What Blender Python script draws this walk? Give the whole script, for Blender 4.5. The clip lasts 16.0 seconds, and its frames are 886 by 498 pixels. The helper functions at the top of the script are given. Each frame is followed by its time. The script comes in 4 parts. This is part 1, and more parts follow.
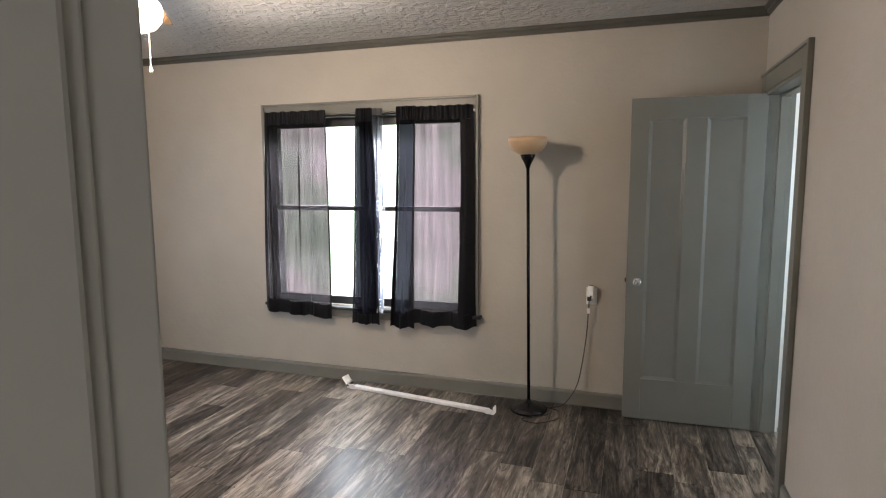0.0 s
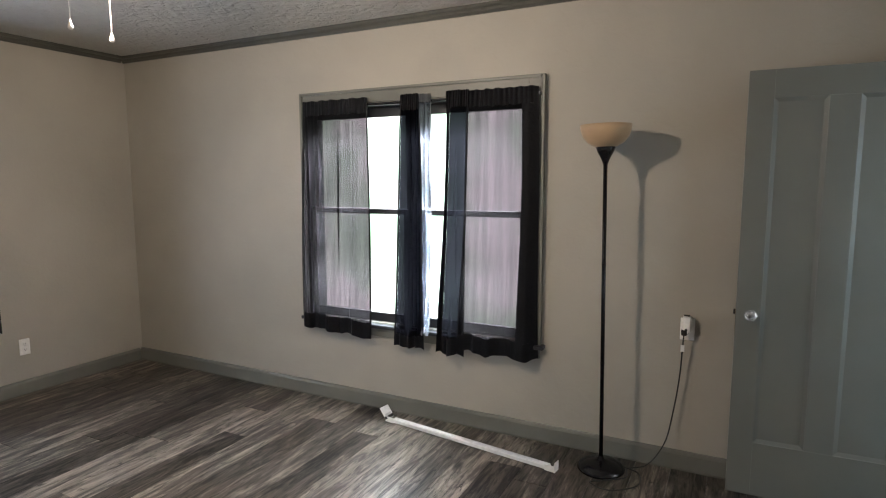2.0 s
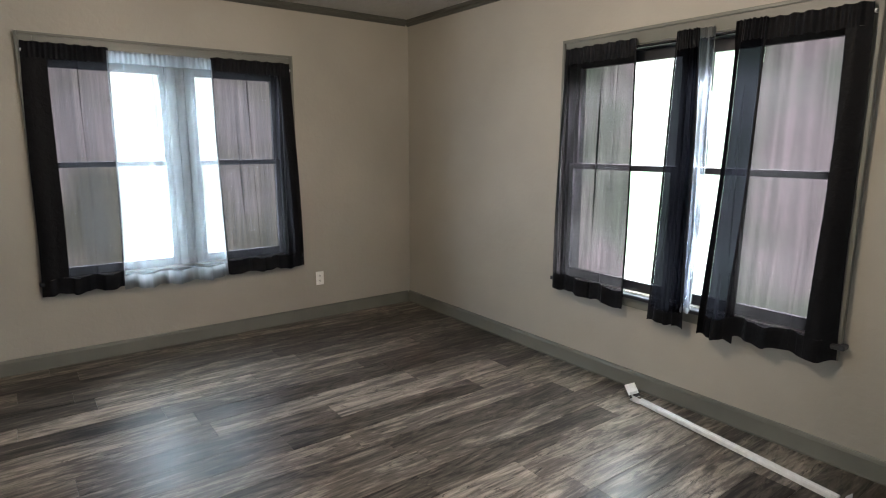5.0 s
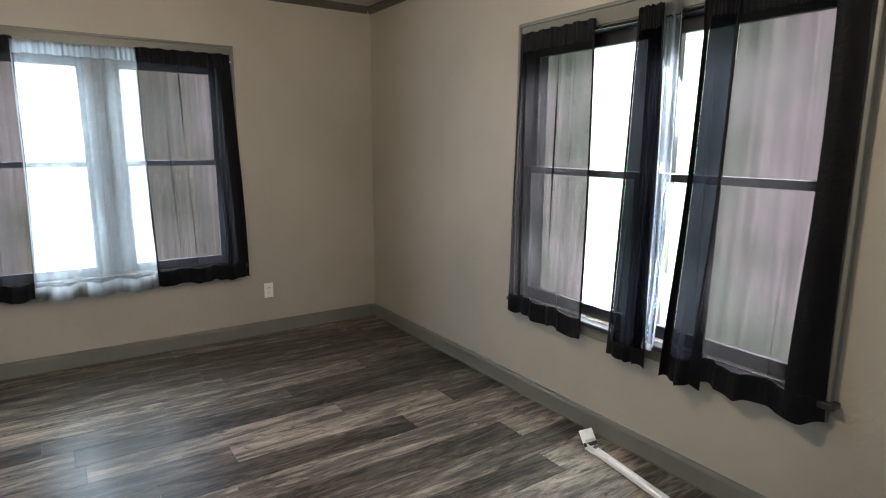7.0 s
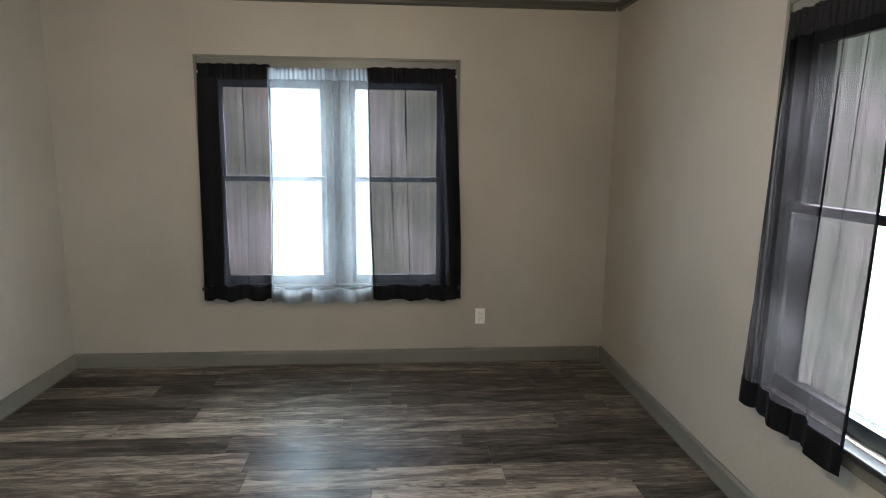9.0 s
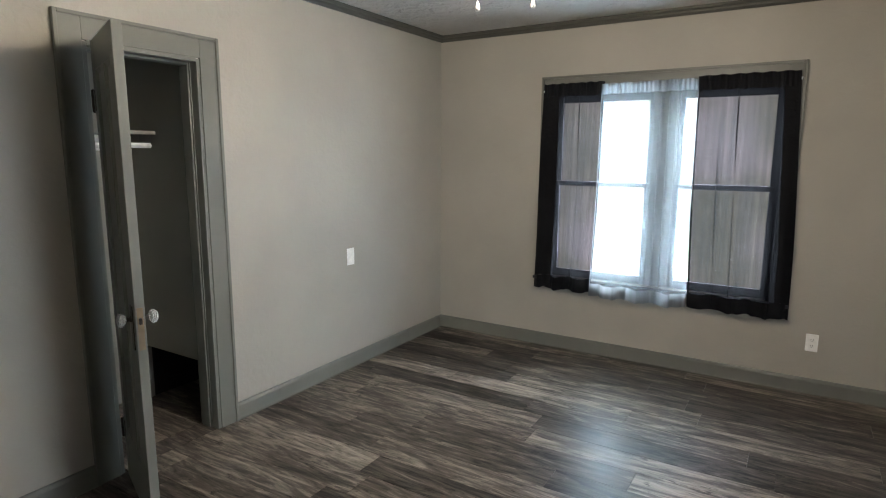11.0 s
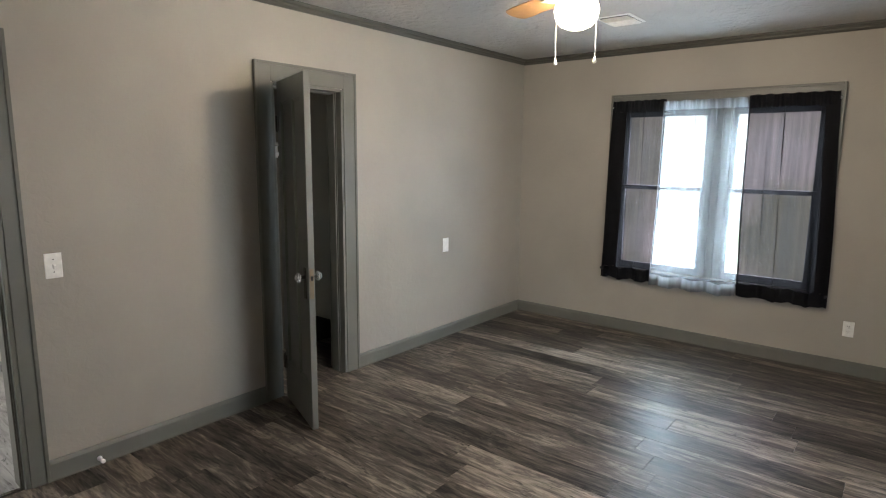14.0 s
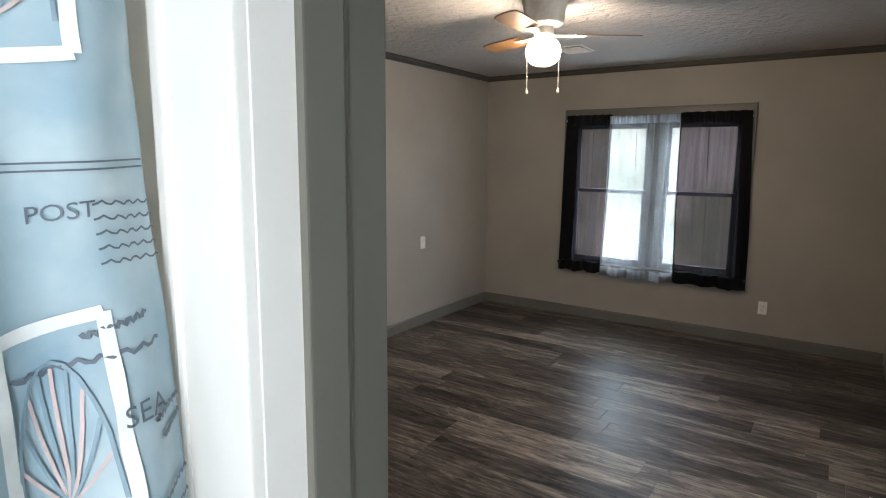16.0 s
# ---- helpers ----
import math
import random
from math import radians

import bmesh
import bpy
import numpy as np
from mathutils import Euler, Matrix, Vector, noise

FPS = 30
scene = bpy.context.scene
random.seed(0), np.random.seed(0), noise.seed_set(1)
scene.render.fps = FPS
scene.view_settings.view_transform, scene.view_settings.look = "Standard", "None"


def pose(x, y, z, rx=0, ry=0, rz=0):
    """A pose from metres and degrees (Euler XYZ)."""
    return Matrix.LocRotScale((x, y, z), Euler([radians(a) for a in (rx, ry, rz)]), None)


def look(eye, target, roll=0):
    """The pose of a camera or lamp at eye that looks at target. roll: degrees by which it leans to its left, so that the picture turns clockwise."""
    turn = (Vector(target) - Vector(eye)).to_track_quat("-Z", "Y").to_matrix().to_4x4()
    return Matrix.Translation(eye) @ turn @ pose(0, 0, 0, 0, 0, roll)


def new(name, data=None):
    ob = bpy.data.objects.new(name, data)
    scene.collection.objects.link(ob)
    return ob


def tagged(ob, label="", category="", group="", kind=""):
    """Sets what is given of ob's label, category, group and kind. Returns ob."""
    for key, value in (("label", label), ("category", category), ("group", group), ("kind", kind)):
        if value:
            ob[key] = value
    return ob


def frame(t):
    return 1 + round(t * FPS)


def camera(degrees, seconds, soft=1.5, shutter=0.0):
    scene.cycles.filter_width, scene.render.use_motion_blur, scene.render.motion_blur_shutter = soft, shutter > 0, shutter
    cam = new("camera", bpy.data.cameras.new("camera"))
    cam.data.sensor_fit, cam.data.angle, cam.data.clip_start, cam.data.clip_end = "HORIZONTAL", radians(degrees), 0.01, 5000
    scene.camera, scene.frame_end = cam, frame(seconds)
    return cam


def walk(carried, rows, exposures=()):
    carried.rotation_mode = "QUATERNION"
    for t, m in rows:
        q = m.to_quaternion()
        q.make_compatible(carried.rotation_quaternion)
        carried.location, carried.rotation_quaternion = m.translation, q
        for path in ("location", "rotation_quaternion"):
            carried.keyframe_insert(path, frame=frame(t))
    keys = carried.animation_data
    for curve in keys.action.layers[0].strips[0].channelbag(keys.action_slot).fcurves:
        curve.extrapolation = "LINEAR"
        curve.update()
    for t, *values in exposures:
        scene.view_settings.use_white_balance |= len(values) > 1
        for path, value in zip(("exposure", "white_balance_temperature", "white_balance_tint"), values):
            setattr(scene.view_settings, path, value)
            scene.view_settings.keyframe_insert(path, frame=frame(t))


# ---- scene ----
cam = camera(74.7, 16.0, 1.1)
PATH = [
    (0, (0.127, -0.489, 1.555), (-0.484, 1.4, 1.315), -0.3),
    (0.5, (0.111, -0.232, 1.525), (-0.491, 1.662, 1.3), -0.1),
    (1, (0.119, -0.009, 1.552), (-0.511, 1.874, 1.312), -0.1),
    (1.5, (0.101, 0.15, 1.527), (-0.637, 1.996, 1.305), -0.0),
    (2, (0.088, 0.246, 1.545), (-0.805, 2.02, 1.307), -0.1),
    (2.5, (0.108, 0.319, 1.546), (-0.988, 1.972, 1.286), -0.1),
    (3, (0.112, 0.353, 1.523), (-1.173, 1.861, 1.248), 0.0),
    (3.5, (0.088, 0.346, 1.497), (-1.328, 1.728, 1.206), 0.2),
    (4, (0.06, 0.348, 1.482), (-1.433, 1.642, 1.168), 0.3),
    (4.2, (0.056, 0.365, 1.484), (-1.459, 1.629, 1.157), 0.3),
    (6.3, (0.008, 0.849, 1.459), (-1.611, 1.968, 1.103), 0.2),
    (6.5, (-0.013, 0.936, 1.467), (-1.633, 2.054, 1.11), 0.4),
    (7, (-0.049, 1.21, 1.483), (-1.684, 2.305, 1.124), 0.3),
    (7.5, (-0.131, 1.406, 1.499), (-1.828, 2.399, 1.136), 0.5),
    (8, (-0.249, 1.583, 1.508), (-2.05, 2.375, 1.149), 0.4),
    (8.5, (-0.325, 1.764, 1.54), (-2.224, 2.282, 1.187), 0.4),
    (9, (-0.367, 1.93, 1.543), (-2.333, 2.081, 1.208), 0.6),
    (9.5, (-0.335, 2.088, 1.529), (-2.284, 1.784, 1.198), 0.7),
    (10, (-0.246, 2.198, 1.543), (-2.114, 1.566, 1.214), 0.6),
    (10.2, (-0.216, 2.228, 1.547), (-2.047, 1.494, 1.218), 0.5),
    (12.3, (0.2, 2.598, 1.582), (-1.333, 1.356, 1.256), 0.6),
    (12.5, (0.24, 2.615, 1.583), (-1.287, 1.366, 1.255), 0.7),
    (13, (0.369, 2.677, 1.575), (-1.152, 1.42, 1.251), 0.6),
    (13.5, (0.493, 2.749, 1.582), (-1.025, 1.486, 1.264), 0.6),
    (14, (0.689, 2.799, 1.593), (-0.844, 1.555, 1.278), 0.5),
    (14.5, (0.817, 2.832, 1.598), (-0.759, 1.64, 1.287), 0.4),
    (15, (0.959, 2.877, 1.588), (-0.649, 1.727, 1.284), 0.4),
    (15.5, (1.111, 2.927, 1.633), (-0.511, 1.799, 1.322), 0.5),
    (16, (1.325, 2.99, 1.639), (-0.309, 1.878, 1.333), 0.5),
]
EXPOSURES = [(0, 0.2, 6650, 20), (1, 0.1, 6450, 18), (3, -0.12, 6350, 15), (7, -0.18, 6500, 13), (9, -0.20, 6350, 12), (10, 0.0, 6200, 11), (12.5, -0.12, 6350, 12), (14.5, -0.12, 6450, 14), (15.5, 0.12, 6300, 12), (16, -1.0, 6650, 18)]
walk(cam, [(t, look(eye, target, roll)) for t, eye, target, roll in PATH], EXPOSURES)

# ---- plan, in metres ----
A, B, C, D = 3.43, -4.42, -0.33, 0.858      # inner faces of the four walls: y, x, y, x
H = 2.535                                    # ceiling
TA, TB, TC, TD = 0.16, 0.16, 0.14, 0.14     # wall thicknesses
WA = (-2.565, -0.972)                         # window opening in wall A, along x
WB = (0.695, 2.245)                            # window opening in wall B, along y
WZ = (0.60, 2.03)
DC = (-0.056, 0.75)                            # doorway the walk begins in, along x
DD = (2.575, 3.335)                           # doorway to the bathroom, along y
CL = (-2.045, -1.475)                        # closet doorway, along x
DOOR_H = 2.035
FL = 0.015                                   # top of the planks

# ---- world and lights ----
SUN_EL, SUN_ROT = radians(60), radians(250)
world = bpy.data.worlds.new("daylight")
scene.world = world
world.use_nodes = True
wn = world.node_tree.nodes
sky = wn.new("ShaderNodeTexSky")
sky.sky_type, sky.sun_disc = "NISHITA", False
sky.sun_elevation, sky.sun_rotation = SUN_EL, SUN_ROT
sky.air_density, sky.dust_density = 1.0, 3.0
wn["Background"].inputs["Strength"].default_value = 0.15
world.node_tree.links.new(sky.outputs[0], wn["Background"].inputs["Color"])


def lamp(name, kind, energy, color, m, **extra):
    data = bpy.data.lights.new(name, kind)
    data.energy, data.color = energy, color
    for key, value in extra.items():
        if key == "size":
            data.size = value
        elif key == "size_y":
            data.shape, data.size_y = "RECTANGLE", value
        elif key == "angle":
            data.angle = value
        elif key == "radius":
            data.shadow_soft_size = value
    ob = new(name, data)
    ob.matrix_world = m
    return ob


lamp("sun", "SUN", 2.0, (1.0, 0.94, 0.84), look((-6, 1.2, 9), (-6 + math.cos(SUN_EL), 1.05, 9 - math.sin(SUN_EL))), angle=radians(0.6))
FAN = (-1.852, 1.51)
lamp("fan_bulb", "POINT", 88, (1.0, 0.845, 0.66), pose(FAN[0], FAN[1], 2.262), radius=0.06)
for z in (0.86, 1.27, 1.68):
    xm, ym = (WA[0] + WA[1]) / 2, (WB[0] + WB[1]) / 2
    lamp("daylight_window_north", "AREA", 72, (0.84, 0.93, 1.0), look((xm, A + 0.14, z), (xm, A - 0.86, z - 0.85)), size=1.40, size_y=0.36)
    lamp("daylight_window_west", "AREA", 58, (0.66, 0.84, 1.0), look((B - 0.15, ym, z), (B + 0.85, ym - 0.03, z - 0.14)), size=1.40, size_y=0.36)
# added fill lamps, out of view, that brighten the bathroom, hall and jambs
lamp("daylight_bathroom", "AREA", 88, (0.84, 0.94, 1.0), look((2.15, A + TA + 0.05, 1.55), (1.7, 2.4, 1.3)), size=0.8, size_y=0.9)
lamp("daylight_bathroom_east", "AREA", 20, (0.94, 0.98, 1.0), look((3.32, 2.9, 1.6), (1.0, 2.8, 1.3)), size=0.8, size_y=0.9)
lamp("daylight_hall", "AREA", 50, (0.96, 0.98, 1.0), look((1.6, -2.44, 1.5), (0.6, -1.0, 0.9)), size=0.8, size_y=1.2)

# ---- materials ----


def material(name):
    mat = bpy.data.materials.new(name)
    mat.use_nodes = True
    return mat, mat.node_tree.nodes, mat.node_tree.links, mat.node_tree.nodes["Principled BSDF"]


def ramp(nodes, stops):
    r = nodes.new("ShaderNodeValToRGB")
    while len(r.color_ramp.elements) < len(stops):
        r.color_ramp.elements.new(0.5)
    for e, (p, c) in zip(r.color_ramp.elements, stops):
        e.position, e.color = p, (*c, 1)
    return r


def painted(name, color, rough=0.5, vary=0.08, scale=1.3, bump=0.15, bump_scale=180, spec=0.4, coarse=0.0, coarse_scale=22):
    """Paint: broad uneven tone, fine roller stipple and a coarser hand-trowelled relief."""
    mat, n, l, b = material(name)
    geo = n.new("ShaderNodeNewGeometry")
    big = n.new("ShaderNodeTexNoise")
    big.inputs["Scale"].default_value, big.inputs["Detail"].default_value = scale, 6
    r = ramp(n, [(0.3, tuple(c * (1 - vary) for c in color)), (0.7, tuple(min(1, c * (1 + vary)) for c in color))])
    l.new(geo.outputs["Position"], big.inputs["Vector"])
    l.new(big.outputs["Fac"], r.inputs["Fac"])
    l.new(r.outputs["Color"], b.inputs["Base Color"])
    fine = n.new("ShaderNodeTexNoise")
    fine.inputs["Scale"].default_value, fine.inputs["Detail"].default_value = bump_scale, 3
    l.new(geo.outputs["Position"], fine.inputs["Vector"])
    bp = n.new("ShaderNodeBump")
    bp.inputs["Strength"].default_value, bp.inputs["Distance"].default_value = bump, 0.002
    l.new(fine.outputs["Fac"], bp.inputs["Height"])
    last = bp
    if coarse:
        mid = n.new("ShaderNodeTexNoise")
        mid.inputs["Scale"].default_value, mid.inputs["Detail"].default_value, mid.inputs["Distortion"].default_value = coarse_scale, 4, 0.6
        l.new(geo.outputs["Position"], mid.inputs["Vector"])
        b2 = n.new("ShaderNodeBump")
        b2.inputs["Strength"].default_value, b2.inputs["Distance"].default_value = coarse, 0.03 if coarse > 0.5 else 0.01
        l.new(mid.outputs["Fac"], b2.inputs["Height"])
        l.new(bp.outputs["Normal"], b2.inputs["Normal"])
        last = b2
    l.new(last.outputs["Normal"], b.inputs["Normal"])
    rr = n.new("ShaderNodeMapRange")
    rr.inputs["To Min"].default_value, rr.inputs["To Max"].default_value = max(0.05, rough - 0.07), rough + 0.07
    l.new(big.outputs["Fac"], rr.inputs["Value"])
    l.new(rr.outputs["Result"], b.inputs["Roughness"])
    b.inputs["Specular IOR Level"].default_value = spec
    return mat


def plain(name, color, rough=0.4, metal=0.0, spec=0.5):
    mat, n, l, b = material(name)
    no = n.new("ShaderNodeTexNoise")
    no.inputs["Scale"].default_value, no.inputs["Detail"].default_value = 35, 4
    r = ramp(n, [(0.3, tuple(c * 0.9 for c in color)), (0.7, tuple(min(1, c * 1.08) for c in color))])
    geo = n.new("ShaderNodeNewGeometry")
    l.new(geo.outputs["Position"], no.inputs["Vector"])
    l.new(no.outputs["Fac"], r.inputs["Fac"])
    l.new(r.outputs["Color"], b.inputs["Base Color"])
    b.inputs["Roughness"].default_value, b.inputs["Metallic"].default_value = rough, metal
    b.inputs["Specular IOR Level"].default_value = spec
    return mat


def plank_material(name, dark, mid, light, rough, along="Y"):
    """Weathered grey-brown vinyl plank: streaks along the board, dark checks, one tone for each board."""
    mat, n, l, b = material(name)
    geo, info = n.new("ShaderNodeNewGeometry"), n.new("ShaderNodeObjectInfo")
    off = n.new("ShaderNodeVectorMath")
    off.operation = "MULTIPLY_ADD"
    comb = n.new("ShaderNodeCombineXYZ")
    for k in ("X", "Y", "Z"):
        l.new(info.outputs["Random"], comb.inputs[k])
    off.inputs[1].default_value = (37.0, 53.0, 19.0)
    l.new(comb.outputs[0], off.inputs[0])
    l.new(geo.outputs["Position"], off.inputs[2])

    def streak(sx, sy, detail, distortion=0.0):
        mp = n.new("ShaderNodeMapping")
        mp.inputs["Scale"].default_value = (sx, sy, 1)
        l.new(off.outputs[0], mp.inputs["Vector"])
        t = n.new("ShaderNodeTexNoise")
        t.inputs["Scale"].default_value, t.inputs["Detail"].default_value, t.inputs["Distortion"].default_value = 1.0, detail, distortion
        t.inputs["Roughness"].default_value = 0.68
        l.new(mp.outputs[0], t.inputs["Vector"])
        return t
    broad = streak(12, 1.9, 7, 1.3)
    grain = streak(32, 3.4, 11, 1.4)
    check = streak(22, 4.0, 9, 2.4)
    add = n.new("ShaderNodeMath")
    add.operation = "MULTIPLY_ADD"
    add.inputs[1].default_value = 0.50
    l.new(grain.outputs["Fac"], add.inputs[0])
    sub = n.new("ShaderNodeMath")
    sub.operation = "MULTIPLY_ADD"
    sub.inputs[1].default_value, sub.inputs[2].default_value = 0.66, 0.0
    l.new(broad.outputs["Fac"], sub.inputs[0])
    l.new(sub.outputs[0], add.inputs[2])
    tone = n.new("ShaderNodeMath")
    tone.operation = "MULTIPLY_ADD"
    tone.inputs[1].default_value = 0.16
    l.new(info.outputs["Random"], tone.inputs[0])
    l.new(add.outputs[0], tone.inputs[2])
    r = ramp(n, [(0.51, dark), (0.665, mid), (0.88, light)])
    l.new(tone.outputs[0], r.inputs["Fac"])
    crack = ramp(n, [(0.345, (0.09, 0.08, 0.07)), (0.425, (1, 1, 1))])
    l.new(check.outputs["Fac"], crack.inputs["Fac"])
    mul = n.new("ShaderNodeMix")
    mul.data_type, mul.blend_type = "RGBA", "MULTIPLY"
    mul.inputs["Factor"].default_value = 0.85
    l.new(r.outputs["Color"], mul.inputs["A"])
    l.new(crack.outputs["Color"], mul.inputs["B"])
    l.new(mul.outputs["Result"], b.inputs["Base Color"])
    rr = n.new("ShaderNodeMapRange")
    rr.inputs["To Min"].default_value, rr.inputs["To Max"].default_value = rough - 0.08, rough + 0.10
    l.new(grain.outputs["Fac"], rr.inputs["Value"])
    l.new(rr.outputs["Result"], b.inputs["Roughness"])
    bp = n.new("ShaderNodeBump")
    bp.inputs["Strength"].default_value, bp.inputs["Distance"].default_value = 0.25, 0.0012
    l.new(add.outputs[0], bp.inputs["Height"])
    l.new(bp.outputs["Normal"], b.inputs["Normal"])
    b.inputs["Specular IOR Level"].default_value = 0.13
    return mat


def sheer(name, veil, open_share, weave, gathered=0.30):
    """Sheer voile: part of the light goes straight through, part is scattered by the threads."""
    mat, n, l, b = material(name)
    n.remove(b)
    out = n["Material Output"]
    clear, scatter, front = n.new("ShaderNodeBsdfTransparent"), n.new("ShaderNodeBsdfTranslucent"), n.new("ShaderNodeBsdfDiffuse")
    clear.inputs["Color"].default_value = (*veil, 1)
    scatter.inputs["Color"].default_value = (*weave, 1)
    front.inputs["Color"].default_value = (*(c * 0.35 for c in weave), 1)
    half, mix = n.new("ShaderNodeMixShader"), n.new("ShaderNodeMixShader")
    half.inputs[0].default_value = 0.45
    l.new(scatter.outputs[0], half.inputs[1])
    l.new(front.outputs[0], half.inputs[2])
    tc = n.new("ShaderNodeNewGeometry")
    mp = n.new("ShaderNodeMapping")
    mp.inputs["Scale"].default_value = (260, 260, 60)
    no = n.new("ShaderNodeTexNoise")
    no.inputs["Scale"].default_value, no.inputs["Detail"].default_value = 1.0, 4
    l.new(tc.outputs["Position"], mp.inputs["Vector"])
    l.new(mp.outputs[0], no.inputs["Vector"])
    rr = n.new("ShaderNodeMapRange")
    rr.inputs["To Min"].default_value, rr.inputs["To Max"].default_value = open_share - 0.06, open_share + 0.06
    l.new(no.outputs["Fac"], rr.inputs["Value"])
    # upright noise bands vary the openness and paint in the folds' light and dark
    wide = n.new("ShaderNodeMapping")
    wide.inputs["Scale"].default_value = (27, 27, 0.4)
    fold_bands = n.new("ShaderNodeTexNoise")
    fold_bands.inputs["Scale"].default_value, fold_bands.inputs["Detail"].default_value, fold_bands.inputs["Distortion"].default_value = 1.0, 3, 0.15
    l.new(tc.outputs["Position"], wide.inputs["Vector"])
    l.new(wide.outputs[0], fold_bands.inputs["Vector"])
    dense = n.new("ShaderNodeMapRange")
    dense.inputs["From Min"].default_value, dense.inputs["From Max"].default_value = 0.32, 0.68
    dense.inputs["To Min"].default_value, dense.inputs["To Max"].default_value = 0.86 - gathered, 0.86 + gathered
    l.new(fold_bands.outputs["Fac"], dense.inputs["Value"])
    share = n.new("ShaderNodeMath")
    share.operation, share.use_clamp = "MULTIPLY", True
    l.new(rr.outputs["Result"], share.inputs[0])
    l.new(dense.outputs["Result"], share.inputs[1])
    l.new(share.outputs[0], mix.inputs[0])
    l.new(half.outputs[0], mix.inputs[1])
    l.new(clear.outputs[0], mix.inputs[2])
    l.new(mix.outputs[0], out.inputs["Surface"])
    return mat


def pane_glass(name):
    mat, n, l, b = material(name)
    n.remove(b)
    clear, gloss, mix = n.new("ShaderNodeBsdfTransparent"), n.new("ShaderNodeBsdfGlossy"), n.new("ShaderNodeMixShader")
    clear.inputs["Color"].default_value = (0.93, 0.96, 0.95, 1)
    gloss.inputs["Roughness"].default_value = 0.02
    mix.inputs[0].default_value = 0.05
    l.new(clear.outputs[0], mix.inputs[1])
    l.new(gloss.outputs[0], mix.inputs[2])
    l.new(mix.outputs[0], n["Material Output"].inputs["Surface"])
    return mat


def glowing(name, color, strength):
    mat, n, l, b = material(name)
    b.inputs["Base Color"].default_value = (0.9, 0.88, 0.82, 1)
    b.inputs["Emission Color"].default_value = (*color, 1)
    b.inputs["Emission Strength"].default_value = strength
    return mat


WALL = painted("greige_wall_paint", (0.366, 0.340, 0.291), 0.55, 0.075, 1.4, 0.16, 240, 0.3, 0.24, 24)
CEIL = painted("textured_white_ceiling", (0.52, 0.505, 0.475), 0.8, 0.05, 2.0, 0.3, 160, 0.2, 1.0, 15)
TRIM = painted("sage_grey_trim_paint", (0.150, 0.150, 0.128), 0.40, 0.10, 3.0, 0.12, 90, 0.32, 0.06, 8)
CROWN = painted("dark_sage_crown_paint", (0.070, 0.069, 0.057), 0.42, 0.10, 3.0, 0.12, 90, 0.4)
DOORP = painted("sage_grey_door_paint", (0.146, 0.151, 0.133), 0.42, 0.08, 2.2, 0.15, 110, 0.45, 0.05, 9)
WHITEP = painted("white_trim_paint", (0.80, 0.80, 0.77), 0.4, 0.04, 4.0, 0.12, 90, 0.45, 0.08, 10)
BATHW = painted("white_bathroom_paint", (0.78, 0.76, 0.70), 0.6, 0.04, 1.5, 0.15, 180, 0.3)
# closet paint is darkened below the room's to carry the closet's shade
CLOSETSHADE = painted("shade_dark_closet_paint", (0.27, 0.262, 0.225), 0.7, 0.08, 1.6, 0.15, 160, 0.2)
SASH = painted("dark_window_sash_paint", (0.022, 0.023, 0.026), 0.4, 0.1, 4.0, 0.1, 90, 0.4)
PLANK = plank_material("weathered_grey_brown_plank", (0.010, 0.008, 0.0063), (0.086, 0.072, 0.058), (0.38, 0.322, 0.262), 0.35)
HALLP = plank_material("pale_grey_hall_plank", (0.20, 0.19, 0.18), (0.36, 0.35, 0.33), (0.52, 0.50, 0.48), 0.4)
UNDER = plain("dark_floor_joint", (0.012, 0.010, 0.009), 0.8)
BLACKM = plain("black_lamp_metal", (0.006, 0.006, 0.007), 0.16, 0.0, 0.3)
BRONZE = plain("dark_bronze_metal", (0.030, 0.025, 0.020), 0.4, 0.7)
BRASS = plain("worn_brass_metal", (0.22, 0.17, 0.11), 0.4, 0.8)
CORD = plain("black_cord_rubber", (0.012, 0.012, 0.012), 0.5)
SHADEM = painted("amber_frosted_shade", (0.42, 0.29, 0.17), 0.4, 0.06, 8.0, 0.05, 60, 0.4)
PLASTIC = plain("white_plastic", (0.86, 0.85, 0.81), 0.35)
SLOT = plain("dark_slot", (0.02, 0.02, 0.02), 0.6)
RAILM = plain("white_enamel_metal", (0.70, 0.70, 0.68), 0.35)
BLACKC = painted("black_satin_hem", (0.006, 0.006, 0.007), 0.6, 0.2, 14.0, 0.4, 60, 0.10, 0.5, 30)
SHEERK = sheer("black_sheer_voile", (0.160, 0.130, 0.145), 0.68, (0.022, 0.020, 0.0205))
SHEERD = sheer("gathered_black_voile", (0.026, 0.026, 0.034), 0.50, (0.007, 0.007, 0.009))
SHEERW = sheer("white_grey_voile", (0.90, 0.92, 0.92), 0.74, (0.36, 0.368, 0.37), 0.22)
SHEERG = sheer("gathered_white_voile", (0.72, 0.77, 0.86), 0.66, (0.34, 0.36, 0.40), 0.45)
HEMW = sheer("doubled_white_voile_hem", (0.42, 0.44, 0.47), 0.42, (0.55, 0.56, 0.57))
PANE = pane_glass("window_glass")
FANW = plain("white_fan_enamel", (0.78, 0.75, 0.68), 0.35)
BLADEM = plain("honey_oak_blade", (0.30, 0.17, 0.07), 0.4)
GLOBEM = glowing("lit_opal_globe", (1.0, 0.86, 0.62), 18.0)
STICKER = plain("white_paper_label", (0.80, 0.80, 0.78), 0.6)
LAWN = painted("dry_pale_grass", (0.34, 0.36, 0.22), 0.9, 0.4, 2.0, 0.5, 60, 0.1)

